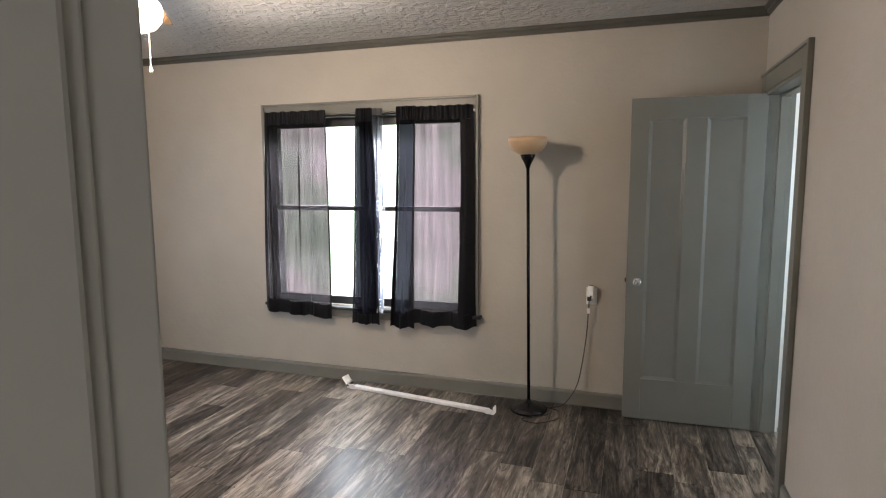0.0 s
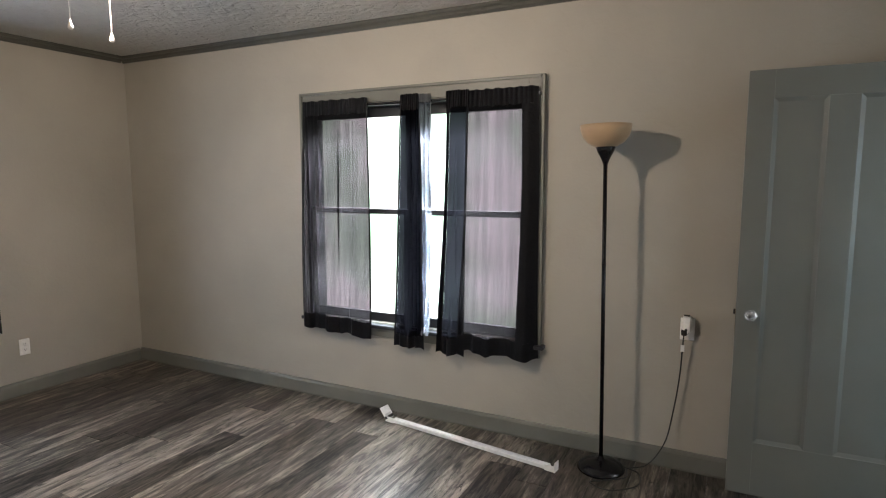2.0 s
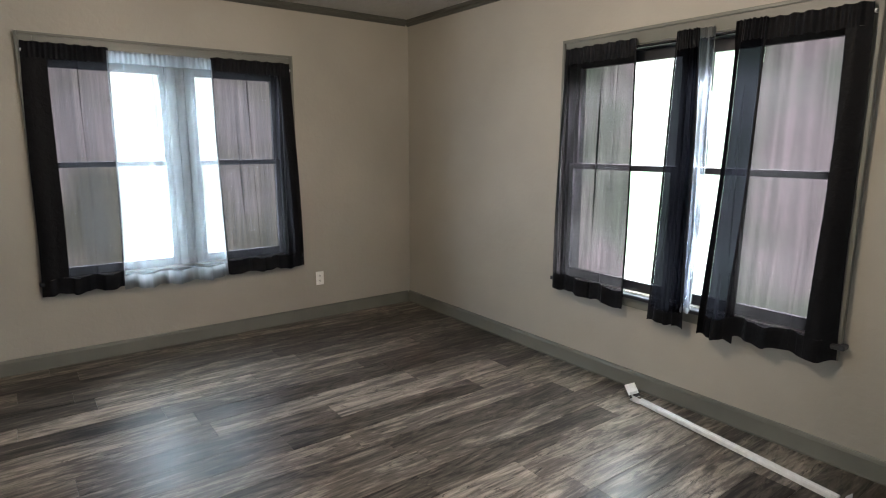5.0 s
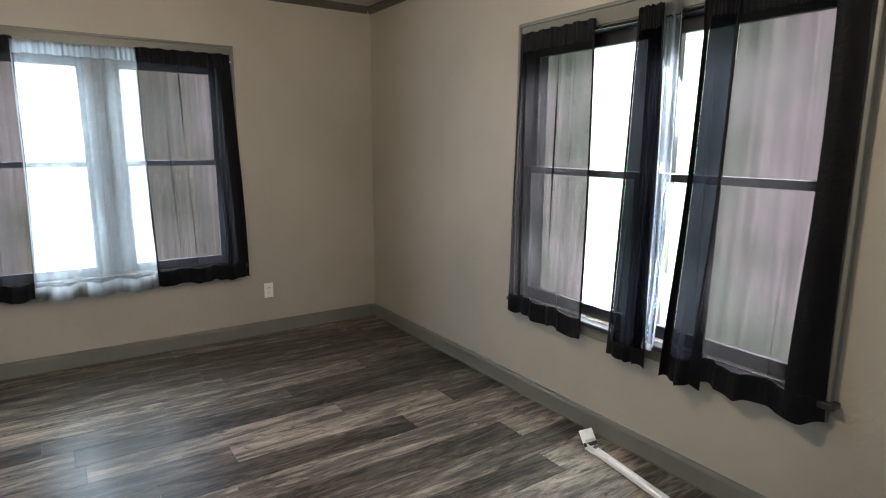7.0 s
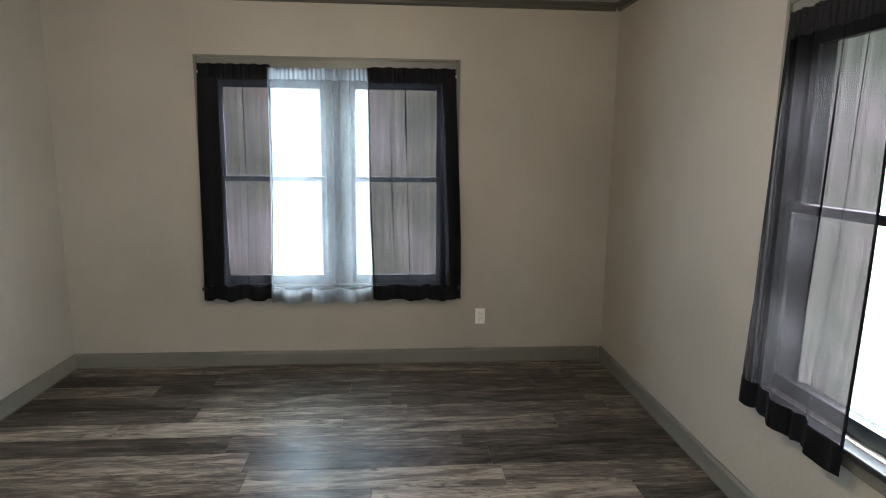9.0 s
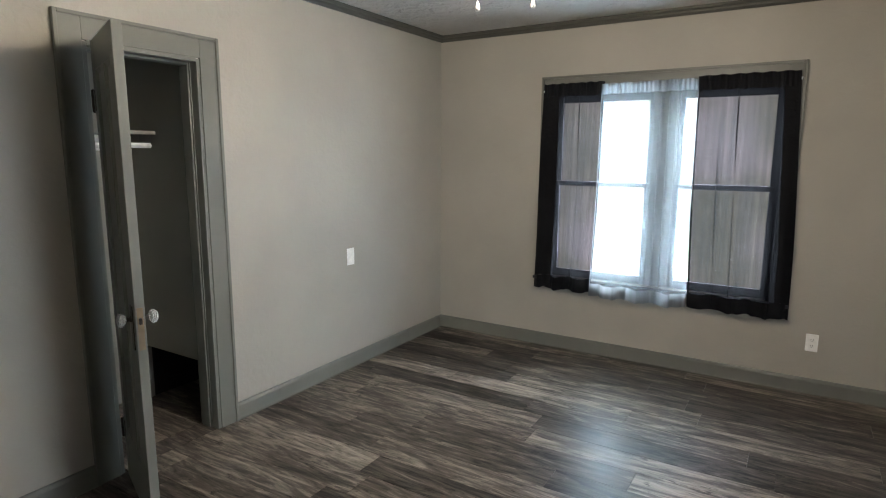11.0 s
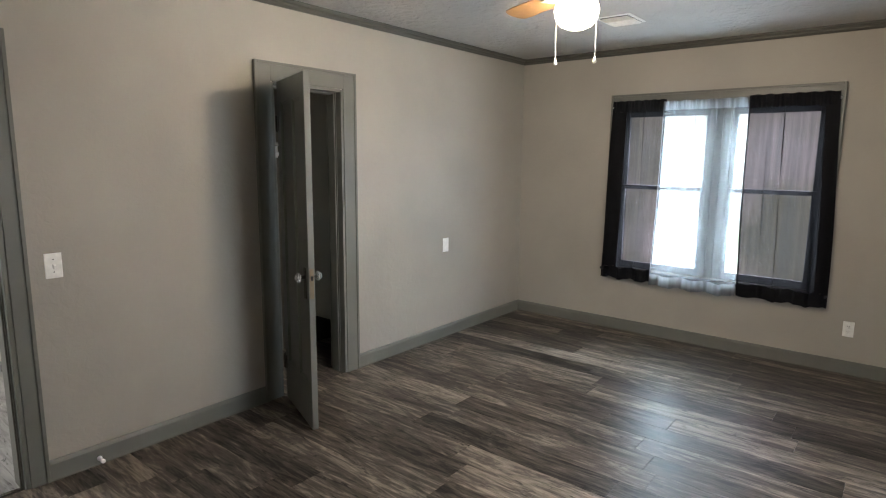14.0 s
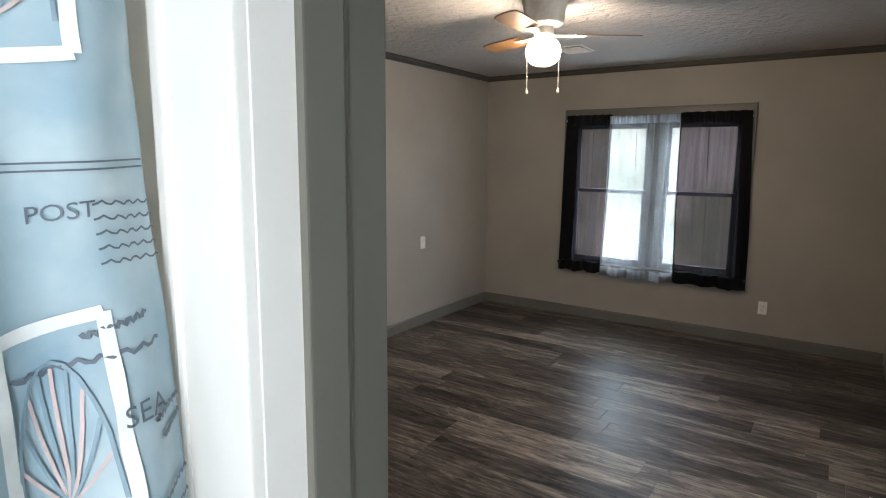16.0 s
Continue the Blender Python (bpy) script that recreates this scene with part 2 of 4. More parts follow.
mat_, n_, l_, b_ = material("clear_knob_glass")
b_.inputs["Transmission Weight"].default_value, b_.inputs["Roughness"].default_value, b_.inputs["IOR"].default_value = 0.75, 0.06, 1.5
b_.inputs["Base Color"].default_value = (0.95, 0.97, 0.96, 1)
KNOBG = mat_

# ---- mesh helpers ----


def finish(name, bm, mat, smooth=False):
    me = bpy.data.meshes.new(name)
    bmesh.ops.recalc_face_normals(bm, faces=bm.faces)
    bm.to_mesh(me)
    bm.free()
    for m in (mat if isinstance(mat, (list, tuple)) else [mat]):
        me.materials.append(m)
    if smooth:
        for p in me.polygons:
            p.use_smooth = True
    return me


def part(name, bm, mat, parent, label="", smooth=False):
    ob = new(name, finish(name, bm, mat, smooth))
    ob.parent = parent
    if label:
        tagged(ob, label)
    return ob


def thing(name, label, category, m=None, group="", kind=""):
    ob = new(name)
    ob.empty_display_size = 0.05
    if m is not None:
        ob.matrix_world = m
    return tagged(ob, label, category, group, kind)


def solid(name, bm, mat, label, category="", kind="structure", smooth=False):
    return tagged(new(name, finish(name, bm, mat, smooth)), label, category, "", kind)


def box(bm, x0, x1, y0, y1, z0, z1, bevel=0.0, m=None, segments=2):
    vs = bmesh.ops.create_cube(bm, size=1)["verts"]
    bmesh.ops.scale(bm, vec=(abs(x1 - x0), abs(y1 - y0), abs(z1 - z0)), verts=vs)
    bmesh.ops.translate(bm, vec=((x0 + x1) / 2, (y0 + y1) / 2, (z0 + z1) / 2), verts=vs)
    if bevel:
        es = list({e for v in vs for e in v.link_edges})
        vs = bmesh.ops.bevel(bm, geom=es, offset=bevel, segments=segments, affect="EDGES", profile=0.6)["verts"]
    if m is not None:
        bmesh.ops.transform(bm, matrix=m, verts=list(vs))
    return bm


def boxed(*a, **k):
    return box(bmesh.new(), *a, **k)


def lathe(profile, steps=32, m=None):
    bm = bmesh.new()
    rings = []
    for r, z in profile:
        if r < 1e-5:
            rings.append([bm.verts.new((0, 0, z))])
        else:
            rings.append([bm.verts.new((r * math.cos(2 * math.pi * k / steps), r * math.sin(2 * math.pi * k / steps), z)) for k in range(steps)])
    for a, b in zip(rings, rings[1:]):
        for k in range(steps):
            k2 = (k + 1) % steps
            if len(a) == 1 and len(b) > 1:
                bm.faces.new((a[0], b[k], b[k2]))
            elif len(b) == 1 and len(a) > 1:
                bm.faces.new((a[k], b[0], a[k2]))
            elif len(a) > 1:
                bm.faces.new((a[k], b[k], b[k2], a[k2]))
    if m is not None:
        bmesh.ops.transform(bm, matrix=m, verts=bm.verts)
    return bm


def tube(points, r, steps=8):
    """A round cord along smoothed points."""
    pts = [Vector(p) for p in points]
    fine = []
    for i in range(len(pts) - 1):
        p0, p1, p2, p3 = pts[max(i - 1, 0)], pts[i], pts[i + 1], pts[min(i + 2, len(pts) - 1)]
        for k in range(6):
            t = k / 6
            fine.append(0.5 * ((2 * p1) + (p2 - p0) * t + (2 * p0 - 5 * p1 + 4 * p2 - p3) * t * t + (3 * p1 - p0 - 3 * p2 + p3) * t ** 3))
    fine.append(pts[-1])
    bm = bmesh.new()
    rings = []
    for i, p in enumerate(fine):
        d = (fine[min(i + 1, len(fine) - 1)] - fine[max(i - 1, 0)]).normalized()
        u = d.orthogonal().normalized() if abs(d.z) > 0.95 else d.cross(Vector((0, 0, 1))).normalized()
        v = d.cross(u)
        rings.append([bm.verts.new(p + r * (math.cos(2 * math.pi * k / steps) * u + math.sin(2 * math.pi * k / steps) * v)) for k in range(steps)])
    for a, b in zip(rings, rings[1:]):
        for k in range(steps):
            bm.faces.new((a[k], a[(k + 1) % steps], b[(k + 1) % steps], b[k]))
    bm.faces.new(rings[0])
    bm.faces.new(rings[-1])
    return bm


def run(profile, start, end, inward):
    """A moulding: profile points (out from the wall, up) swept from start to end; inward is the way out of the wall."""
    bm = bmesh.new()
    s, e, n = Vector(start), Vector(end), Vector(inward)
    ends = []
    for p in (s, e):
        ends.append([bm.verts.new(p + n * o + Vector((0, 0, h))) for o, h in profile])
    k = len(profile)
    for i in range(k):
        bm.faces.new((ends[0][i], ends[0][(i + 1) % k], ends[1][(i + 1) % k], ends[1][i]))
    bm.faces.new(ends[0])
    bm.faces.new(ends[1])
    return bm


def wall(name, axis, face, thick, span, height, holes, mat, label, z0=0.0):
    """A wall along axis ('x' or 'y'); its two faces lie at face and face + thick; holes (a0, a1, z0, z1) go through it."""
    us = sorted({span[0], span[1], *(h[0] for h in holes), *(h[1] for h in holes)})
    zs = sorted({z0, height, *(h[2] for h in holes), *(h[3] for h in holes)})
    zs = [z for z in zs if z0 <= z <= height]
    bm = bmesh.new()
    cache = {}

    def v(u, w, z):
        key = (round(u, 4), w, round(z, 4))
        if key not in cache:
            d = face if w == 0 else face + thick
            cache[key] = bm.verts.new((u, d, z) if axis == "x" else (d, u, z))
        return cache[key]

    def filled(i, j):
        if not (0 <= i < len(us) - 1 and 0 <= j < len(zs) - 1):
            return False
        u, z = (us[i] + us[i + 1]) / 2, (zs[j] + zs[j + 1]) / 2
        return not any(h[0] < u < h[1] and h[2] < z < h[3] for h in holes)
    for i in range(len(us) - 1):
        for j in range(len(zs) - 1):
            if not filled(i, j):
                continue
            a, b, c, d = us[i], us[i + 1], zs[j], zs[j + 1]
            for w in (0, 1):
                bm.faces.new([v(a, w, c), v(b, w, c), v(b, w, d), v(a, w, d)])
            for di, dj, q in ((-1, 0, ((a, c), (a, d))), (1, 0, ((b, c), (b, d))), (0, -1, ((a, c), (b, c))), (0, 1, ((a, d), (b, d)))):
                if not filled(i + di, j + dj):
                    (p0, p1), (p2, p3) = q
                    bm.faces.new([v(p0, 0, p1), v(p2, 0, p3), v(p2, 1, p3), v(p0, 1, p1)])
    return solid(name, bm, mat, label, "wall")


# ---- large structure ----
# the second hole is added to let the bathroom fill lamp in
wall("wall_north", "x", A, TA, (B - TB, D + 2.4), H, [(*WA, *WZ), (1.75, 2.55, 1.1, 2.0)], WALL, "greige painted plaster wall with a wide curtained window")
wall("wall_west", "y", B, -TB, (C - TC, A), H, [(*WB, *WZ)], WALL, "greige painted plaster wall with a sheer-curtained window")
wall("wall_south", "x", C, -TC, (B, D + 2.4), H, [(*DC, 0, DOOR_H), (*CL, 0, DOOR_H)], WALL, "greige painted plaster wall with two doorways")
wall("wall_east", "y", D, TD - 0.012, (C, A), H, [(*DD, 0, DOOR_H)], WALL, "greige painted plaster wall with the bathroom doorway")
wall("wall_bathroom_skin", "y", D + TD - 0.012, 0.012, (1.55, A), H, [(*DD, 0, DOOR_H)], BATHW, "white painted bathroom side of the partition")
solid("ceiling", boxed(B - TB, D + 2.4, -2.6, A + TA, H, H + 0.12), CEIL, "white hand-textured plaster ceiling", "ceiling")
solid("floor", boxed(B - TB, D + 2.4, -2.6, A + TA, -0.12, FL - 0.012), UNDER, "dark grey-brown weathered vinyl plank floor", "floor")

# bathroom shell; its openings are unseen additions for the fill lamps
wall("wall_bathroom_east", "y", 3.25, 0.12, (1.4, A), H, [(2.45, 3.35, 1.1, 2.05)], BATHW, "white painted bathroom wall with an added opening for a fill lamp")
wall("wall_bathroom_south", "x", 1.40, 0.12, (D + TD, 3.25), H, [], BATHW, "white painted bathroom wall behind the tub")
wall("wall_bathroom_north", "x", A - 0.013, 0.010, (D + TD, 3.25), H, [(1.75, 2.55, 1.1, 2.0)], BATHW, "white painted bathroom wall with an added opening for a fill lamp")
# hall shell; its window-like opening is an unseen addition for the fill lamp
wall("wall_hall_west", "y", -0.75, -0.1, (-2.5, C - TC), H, [], BATHW, "white painted hall wall")
wall("wall_hall_south", "x", -2.5, -0.1, (-0.85, 2.5), H, [(1.1, 2.0, 0.9, 2.1)], BATHW, "white painted hall wall with an added opening for a fill lamp")
wall("wall_hall_east", "y", 2.4, 0.1, (-2.6, C - TC), H, [], BATHW, "white painted hall wall")
wall("wall_hall_north", "x", C - TC - 0.010, 0.008, (-0.75, 2.4), H, [(*DC, 0, DOOR_H)], BATHW, "white painted hall side of the partition")
# closet shell
CB = -1.12
wall("wall_closet_back", "x", CB, -0.1, (-2.65, -0.95), H, [], CLOSETSHADE, "closet back wall painted dark for its shade")
# white here stands in for daylight on the wall behind the hinge gap
wall("wall_closet_east", "y", -1.05, 0.1, (CB, C - TC), H, [], BATHW, "closet side wall kept white for the daylight behind the hinges")
wall("wall_closet_west", "y", -2.06, -0.05, (CB, C - TC), H, [(-1.05, -0.515, 0, 0.375)], CLOSETSHADE, "closet side wall painted dark for its shade, with a low dark opening")
# dark-lined box set behind the low opening
bm = boxed(-2.62, -2.60, -1.08, -0.49, 0, 0.40)
for q in ((-2.60, -2.11, -1.08, -1.06, 0, 0.40), (-2.60, -2.11, -0.51, -0.49, 0, 0.40), (-2.60, -2.11, -1.06, -0.51, 0.38, 0.40)):
    box(bm, *q)
solid("closet_recess", bm, UNDER, "dark-lined box recess low in the closet wall", "recess")

CROWN_P = [(0, 0), (0.010, 0), (0.014, 0.008), (0.020, 0.014), (0.020, 0.028), (0.030, 0.033), (0.034, 0.042), (0.034, 0.052), (0, 0.052)]
zc = H - 0.052
for s_, e_, n_ in (((B, A, zc), (D, A, zc), (0, -1, 0)), ((B, C, zc), (B, A - 0.034, zc), (1, 0, 0)), ((B + 0.034, C, zc), (D, C, zc), (0, 1, 0)), ((D, C + 0.034, zc), (D, A - 0.034, zc), (-1, 0, 0))):
    solid("crown_trim", run(CROWN_P, s_, e_, n_), CROWN, "dark sage-grey painted crown moulding under the ceiling", "moulding")
BASE_P = [(0, 0), (0.028, 0), (0.028, 0.008), (0.024, 0.016), (0.017, 0.020), (0.017, 0.098), (0.013, 0.109), (0.009, 0.115), (0, 0.117)]
CW = 0.108                                   # casing width
for s_, e_, n_ in (((B, A, 0), (D, A, 0), (0, -1, 0)), ((B, C, 0), (B, A - 0.028, 0), (1, 0, 0)), ((B + 0.028, C, 0), (CL[0] - CW, C, 0), (0, 1, 0)),
                   ((CL[1] + CW, C, 0), (DC[0] - 0.075, C, 0), (0, 1, 0)), ((D, C + 0.03, 0), (D, DD[0] - CW, 0), (-1, 0, 0))):
    solid("baseboard", run(BASE_P, s_, e_, n_), TRIM, "sage-grey painted baseboard with a shoe moulding", "baseboard")


def to_wall(axis, face, out):
    """A frame on a wall: local x runs along the wall, y out of it into the room, z up."""
    if axis == "x":
        return Matrix(((1, 0, 0, 0), (0, out, 0, face), (0, 0, 1, 0), (0, 0, 0, 1)))
    return Matrix(((0, out, 0, face), (1, 0, 0, 0), (0, 0, 1, 0), (0, 0, 0, 1)))


def flat(bm, m):
    bmesh.ops.transform(bm, matrix=m, verts=bm.verts)
    return bm


def casing_set(name, m, a0, a1, top, mat, label, depth, lining=True, stop=0.5, cw=CW):
    """Door trim on one side of a wall, with jamb linings and stops; local frame m."""
    root = thing(name, label, "door frame", None, "", "structure")
    for u0, u1 in ((a0 - cw, a0 - 0.004), (a1 + 0.004, a1 + cw)):
        bm = boxed(u0, u1, 0, 0.018, 0, top + cw, 0.003)
        outer = u0 if u0 < a0 - 0.01 else u1
        box(bm, outer - 0.009, outer + 0.009, 0, 0.026, 0, top + cw + 0.009, 0.004)
        part("casing_leg", flat(bm, m), mat, root)
    bm = boxed(a0 - 0.004, a1 + 0.004, 0, 0.0175, top + 0.004, top + cw, 0.003)
    box(bm, a0 - cw + 0.009, a1 + cw - 0.009, 0, 0.026, top + cw - 0.009, top + cw + 0.009, 0.004)
    part("casing_head", flat(bm, m), mat, root)
    if lining:
        for u, s in ((a0, 1), (a1, -1)):
            part("jamb", flat(boxed(u - s * 0.004, u + s * 0.016, -depth, 0.012, 0, top, 0.002), m), mat, root)
            bm = boxed(u + s * 0.016, u + s * 0.028, -depth * 0.80, -depth * stop, 0, top - 0.016, 0.003)
            box(bm, u + s * 0.0158, u + s * 0.021, -depth * stop, -depth * stop + 0.012, 0, top - 0.016, 0.002)
            part("door_stop", flat(bm, m), mat, root)
        part("jamb_head", flat(boxed(a0 + 0.016, a1 - 0.016, -depth, 0.012, top - 0.016, top + 0.004, 0.002), m), mat, root)
        part("door_stop", flat(boxed(a0 + 0.028, a1 - 0.028, -depth * 0.80, -depth * stop, top - 0.028, top - 0.016, 0.003), m), mat, root)
    return root


MA, MB, MC, MD = to_wall("x", A, -1), to_wall("y", B, 1), to_wall("x", C, 1), to_wall("y", D, -1)
casing_set("door_frame_bathroom", MD, *DD, DOOR_H, TRIM, "sage-grey painted door casing and jamb of the bathroom doorway", TD, stop=0.43)
casing_set("door_frame_closet", MC, *CL, DOOR_H, TRIM, "sage-grey painted door casing and jamb of the closet", TC, stop=0.35)
casing_set("door_frame_hall", MC, *DC, DOOR_H, TRIM, "sage-grey painted door casing and jamb of the hall doorway", TC, stop=0.20, cw=0.075)
casing_set("door_frame_bathroom_side", to_wall("y", D + TD, 1), *DD, DOOR_H, WHITEP, "white painted door casing on the bathroom side", TD, lining=False)
casing_set("door_frame_hall_side", to_wall("x", C - TC - 0.010, -1), *DC, DOOR_H, TRIM, "sage-grey door casing on the hall side", TC, lining=False)

part("painted_edge", boxed(D + 0.082, D + TD + 0.019, DD[0] + 0.0155, DD[0] + 0.0185, 0, DOOR_H - 0.016, 0.001), WHITEP, bpy.data.objects["door_frame_bathroom_side"], "white painted half of the jamb")

# ---- windows ----


def window(name, m, a0, a1, label, wl=0.088, wr=0.088, shift=0.0, w=0.088, mh=0.05):
    """A pair of double-hung sashes side by side with a mullion, casing, stool and apron; local y is out into the room."""
    root = thing(name, label, "window", None, "", "structure")
    z0, z1 = WZ
    mid = (a0 + a1) / 2 + shift
    for u0, u1 in ((a0 - wl, a0 - 0.003), (a1 + 0.003, a1 + wr)):
        bm = boxed(u0, u1, 0, 0.018, z0 - 0.005, z1 + w, 0.003)
        outer = u0 if u0 < a0 - 0.01 else u1
        box(bm, outer - 0.008, outer + 0.010, 0, 0.030, z0 - 0.005, z1 + w + 0.010, 0.004)
        part("casing_leg", flat(bm, m), TRIM, root)
    bm = boxed(a0 - 0.003, a1 + 0.003, 0, 0.0175, z1 + 0.003, z1 + w, 0.003)
    box(bm, a0 - wl + 0.010, a1 + wr - 0.010, 0, 0.030, z1 + w - 0.008, z1 + w + 0.010, 0.004)
    part("casing_head", flat(bm, m), TRIM, root)
    part("stool", flat(boxed(a0 - wl - 0.03, a1 + wr + 0.03, -0.06, 0.050, z0 - 0.030, z0 - 0.005, 0.008, segments=3), m), SASH, root)
    part("apron", flat(boxed(a0 - wl, a1 + wr, 0, 0.016, z0 - 0.09, z0 - 0.030, 0.003), m), TRIM, root)
    for u, s in ((a0, 1), (a1, -1)):
        part("jamb", flat(boxed(u, u + s * 0.02, -0.16, 0.002, z0 - 0.004, z1, 0.002), m), SASH, root)
    part("jamb_head", flat(boxed(a0 + 0.02, a1 - 0.02, -0.16, 0.004, z1 - 0.02, z1, 0.002), m), SASH, root)
    part("sill", flat(boxed(a0 + 0.02, a1 - 0.02, -0.19, -0.06, z0 - 0.03, z0 + 0.004, 0.004), m), SASH, root)
    bm = boxed(mid - mh, mid + mh, -0.14, -0.020, z0 + 0.002, z1 - 0.02, 0.004)
    for k in (-1, 0, 1):
        box(bm, mid + k * mh * 0.66 - mh * 0.25, mid + k * mh * 0.66 + mh * 0.25, -0.024, -0.008, z0 + 0.003, z1 - 0.021, 0.005)
    part("mullion", flat(bm, m), TRIM, root, "sage-grey painted reeded mullion board")
    zm = 1.338
    for u0, u1 in ((a0 + 0.02, mid - mh), (mid + mh, a1 - 0.02)):
        for lo, hi, y in ((z0 + 0.004, zm + 0.018, -0.024), (zm - 0.018, z1 - 0.02, -0.060)):
            sash = part("sash_frame", flat(boxed(u0, u0 + 0.034, y - 0.034, y, lo, hi, 0.003), m), SASH, root)
            part("stile", flat(boxed(u1 - 0.034, u1, y - 0.034, y, lo, hi, 0.003), m), SASH, sash)
            part("rail", flat(boxed(u0 + 0.034, u1 - 0.034, y - 0.033, y - 0.001, lo, lo + (0.06 if y > -0.04 else 0.036), 0.003), m), SASH, sash)
            part("rail", flat(boxed(u0 + 0.034, u1 - 0.034, y - 0.033, y - 0.001, hi - (0.036 if y > -0.04 else 0.062), hi, 0.003), m), SASH, sash)
            g = part("pane", flat(boxed(u0 + 0.030, u1 - 0.030, y - 0.019, y - 0.015, lo + 0.03, hi - 0.03), m), PANE, sash)
            g.visible_shadow = False
    return root


window("window_north", MA, *WA, "pair of dark double-hung sashes in a sage-grey painted casing", 0.018, shift=0.045, w=0.080)
window("window_west", MB, *WB, "pair of dark double-hung sashes in a sage-grey painted casing", shift=0.045, w=0.102, mh=0.085)

# ---- curtains ----


def cloth(fn, u0, u1, v0, v1, nu, nv):
    bm = bmesh.new()
    grid = [[bm.verts.new(fn(u0 + (u1 - u0) * i / nu, v0 + (v1 - v0) * j / nv)) for i in range(nu + 1)] for j in range(nv + 1)]
    for j in range(nv):
        for i in range(nu):
            bm.faces.new((grid[j][i], grid[j][i + 1], grid[j + 1][i + 1], grid[j + 1][i]))
    return bm


def curtain(name, label, m, top, bottom, ztop, zbot, folds, deep, body, hem, seed, off=0.042, side=(0.045, 0.045), hem_h=0.105, head_h=0.095, slump=0.0, group="", ret=(0, 0)):
    """A rod-pocket panel: gathered header, hanging body with soft folds, heavy bottom hem and turned side hems."""
    root = thing(name, label, "curtain", None, group)
    rnd = random.Random(seed)
    ph = [rnd.uniform(0, 6.28) for _ in range(4)]
    h = ztop - zbot
    wt = abs(top[1] - top[0])
    pleats = [(rnd.uniform(0.15, 0.84), rnd.choice((0.007, 0.010, 0.014, 0.020, 0.028)) / wt, rnd.uniform(0.5, 1.35), rnd.uniform(-1, 1), rnd.uniform(-0.05, 0.05)) for _ in range(max(3, int(wt * 22)))]

    def at(u, v, lift=0.0):
        t = v ** 0.85
        w0, lay = u, 0.0
        for c, pw, pa, tw, lean in pleats:
            q = (w0 - c - lean * v) / pw
            if abs(q) < 4:
                amt = min(1.0, 0.1 + 9 * v) * pa * (0.75 + 0.4 * math.sin(3.0 * v + 3 * tw)) * math.exp(-q * q)
                u -= pw * q * amt
                lay += 0.004 * amt * q * tw
        a = top[0] + (top[1] - top[0]) * u
        b = bottom[0] + (bottom[1] - bottom[0]) * u
        x = a + (b - a) * t
        wob = math.sin(2 * math.pi * folds * w0 + ph[0] + 0.5 * math.sin(2.2 * v + ph[1]))
        wob += 0.45 * math.sin(2 * math.pi * folds * 2.3 * u + ph[2] + 1.1 * v)
        tight = 0.30 * math.sin(2 * math.pi * folds * 6.5 * u + ph[3]) * max(0.0, 1 - v * 6)
        y = off + deep * (0.35 + 0.65 * v) * wob + 0.012 * tight + 0.010 * math.sin(5 * v + ph[1]) * v + lift + lay + 0.032 * v * v
        for on, e in ((ret[0], w0), (ret[1], 1 - w0)):
            if on:
                k = min(1.0, e / 0.10)
                y = 0.034 + (y - 0.034) * k * k * (3 - 2 * k)
        z = ztop - h * v + 0.008 * math.sin(2 * math.pi * folds * u + ph[2]) * v + 0.003 * math.sin(2 * math.pi * folds * 2.7 * u + ph[3]) * v + slump * (u - 0.5) * v + 0.003 * math.sin(40 * u + ph[0]) * (1 - v)
        x += 0.006 * math.sin(2 * math.pi * folds * 2 * u + ph[1]) * v + 0.010 * math.sin(4.5 * v + ph[2] + 2 * u) * v
        return m @ Vector((x, max(y, 0.033), z))
    su = (side[0] / wt, side[1] / wt)
    hv, bv = head_h / h, 1 - hem_h / h
    nu = max(60, int(wt * 560))
    body_ob = part("voile", cloth(lambda u, v: at(u, v), su[0], 1 - su[1], hv, bv, nu, 44), body, root, "", True)
    for nm, u0, u1, v0, v1, k, j in (("header", 0, 1, 0, hv, nu * 2, 6), ("bottom_hem", 0, 1, bv, 1, nu, 6), ("side_hem", 0, su[0], hv, bv, 4, 44), ("side_hem", 1 - su[1], 1, hv, bv, 4, 44)):
        if u1 - u0 < 1e-4:
            continue
        bm = cloth(lambda u, v: at(u, v, 0.0008), u0, u1, v0, v1, k, j)
        if hem is BLACKC:
            back = bmesh.ops.duplicate(bm, geom=list(bm.verts) + list(bm.edges) + list(bm.faces))
            bmesh.ops.translate(bm, vec=m.to_3x3() @ Vector((0, 0.0016, 0)), verts=[g for g in back["geom"] if isinstance(g, bmesh.types.BMVert)])
        part(nm, bm, hem, root, "", True)
    return root


def rod(name, m, a0, a1, z):
    root = thing(name, "slim black curtain rod with small white end brackets", "curtain rod")
    part("tube", flat(tube([(a0, 0.026, z), ((a0 + a1) / 2, 0.026, z - 0.003), (a1, 0.026, z)], 0.006), m), BLACKM, root)
    for u in (a0, a1):
        part("end_bracket", flat(boxed(u - 0.004, u + 0.004, 0.016, 0.040, z - 0.008, z + 0.008, 0.002), m), RAILM, root)


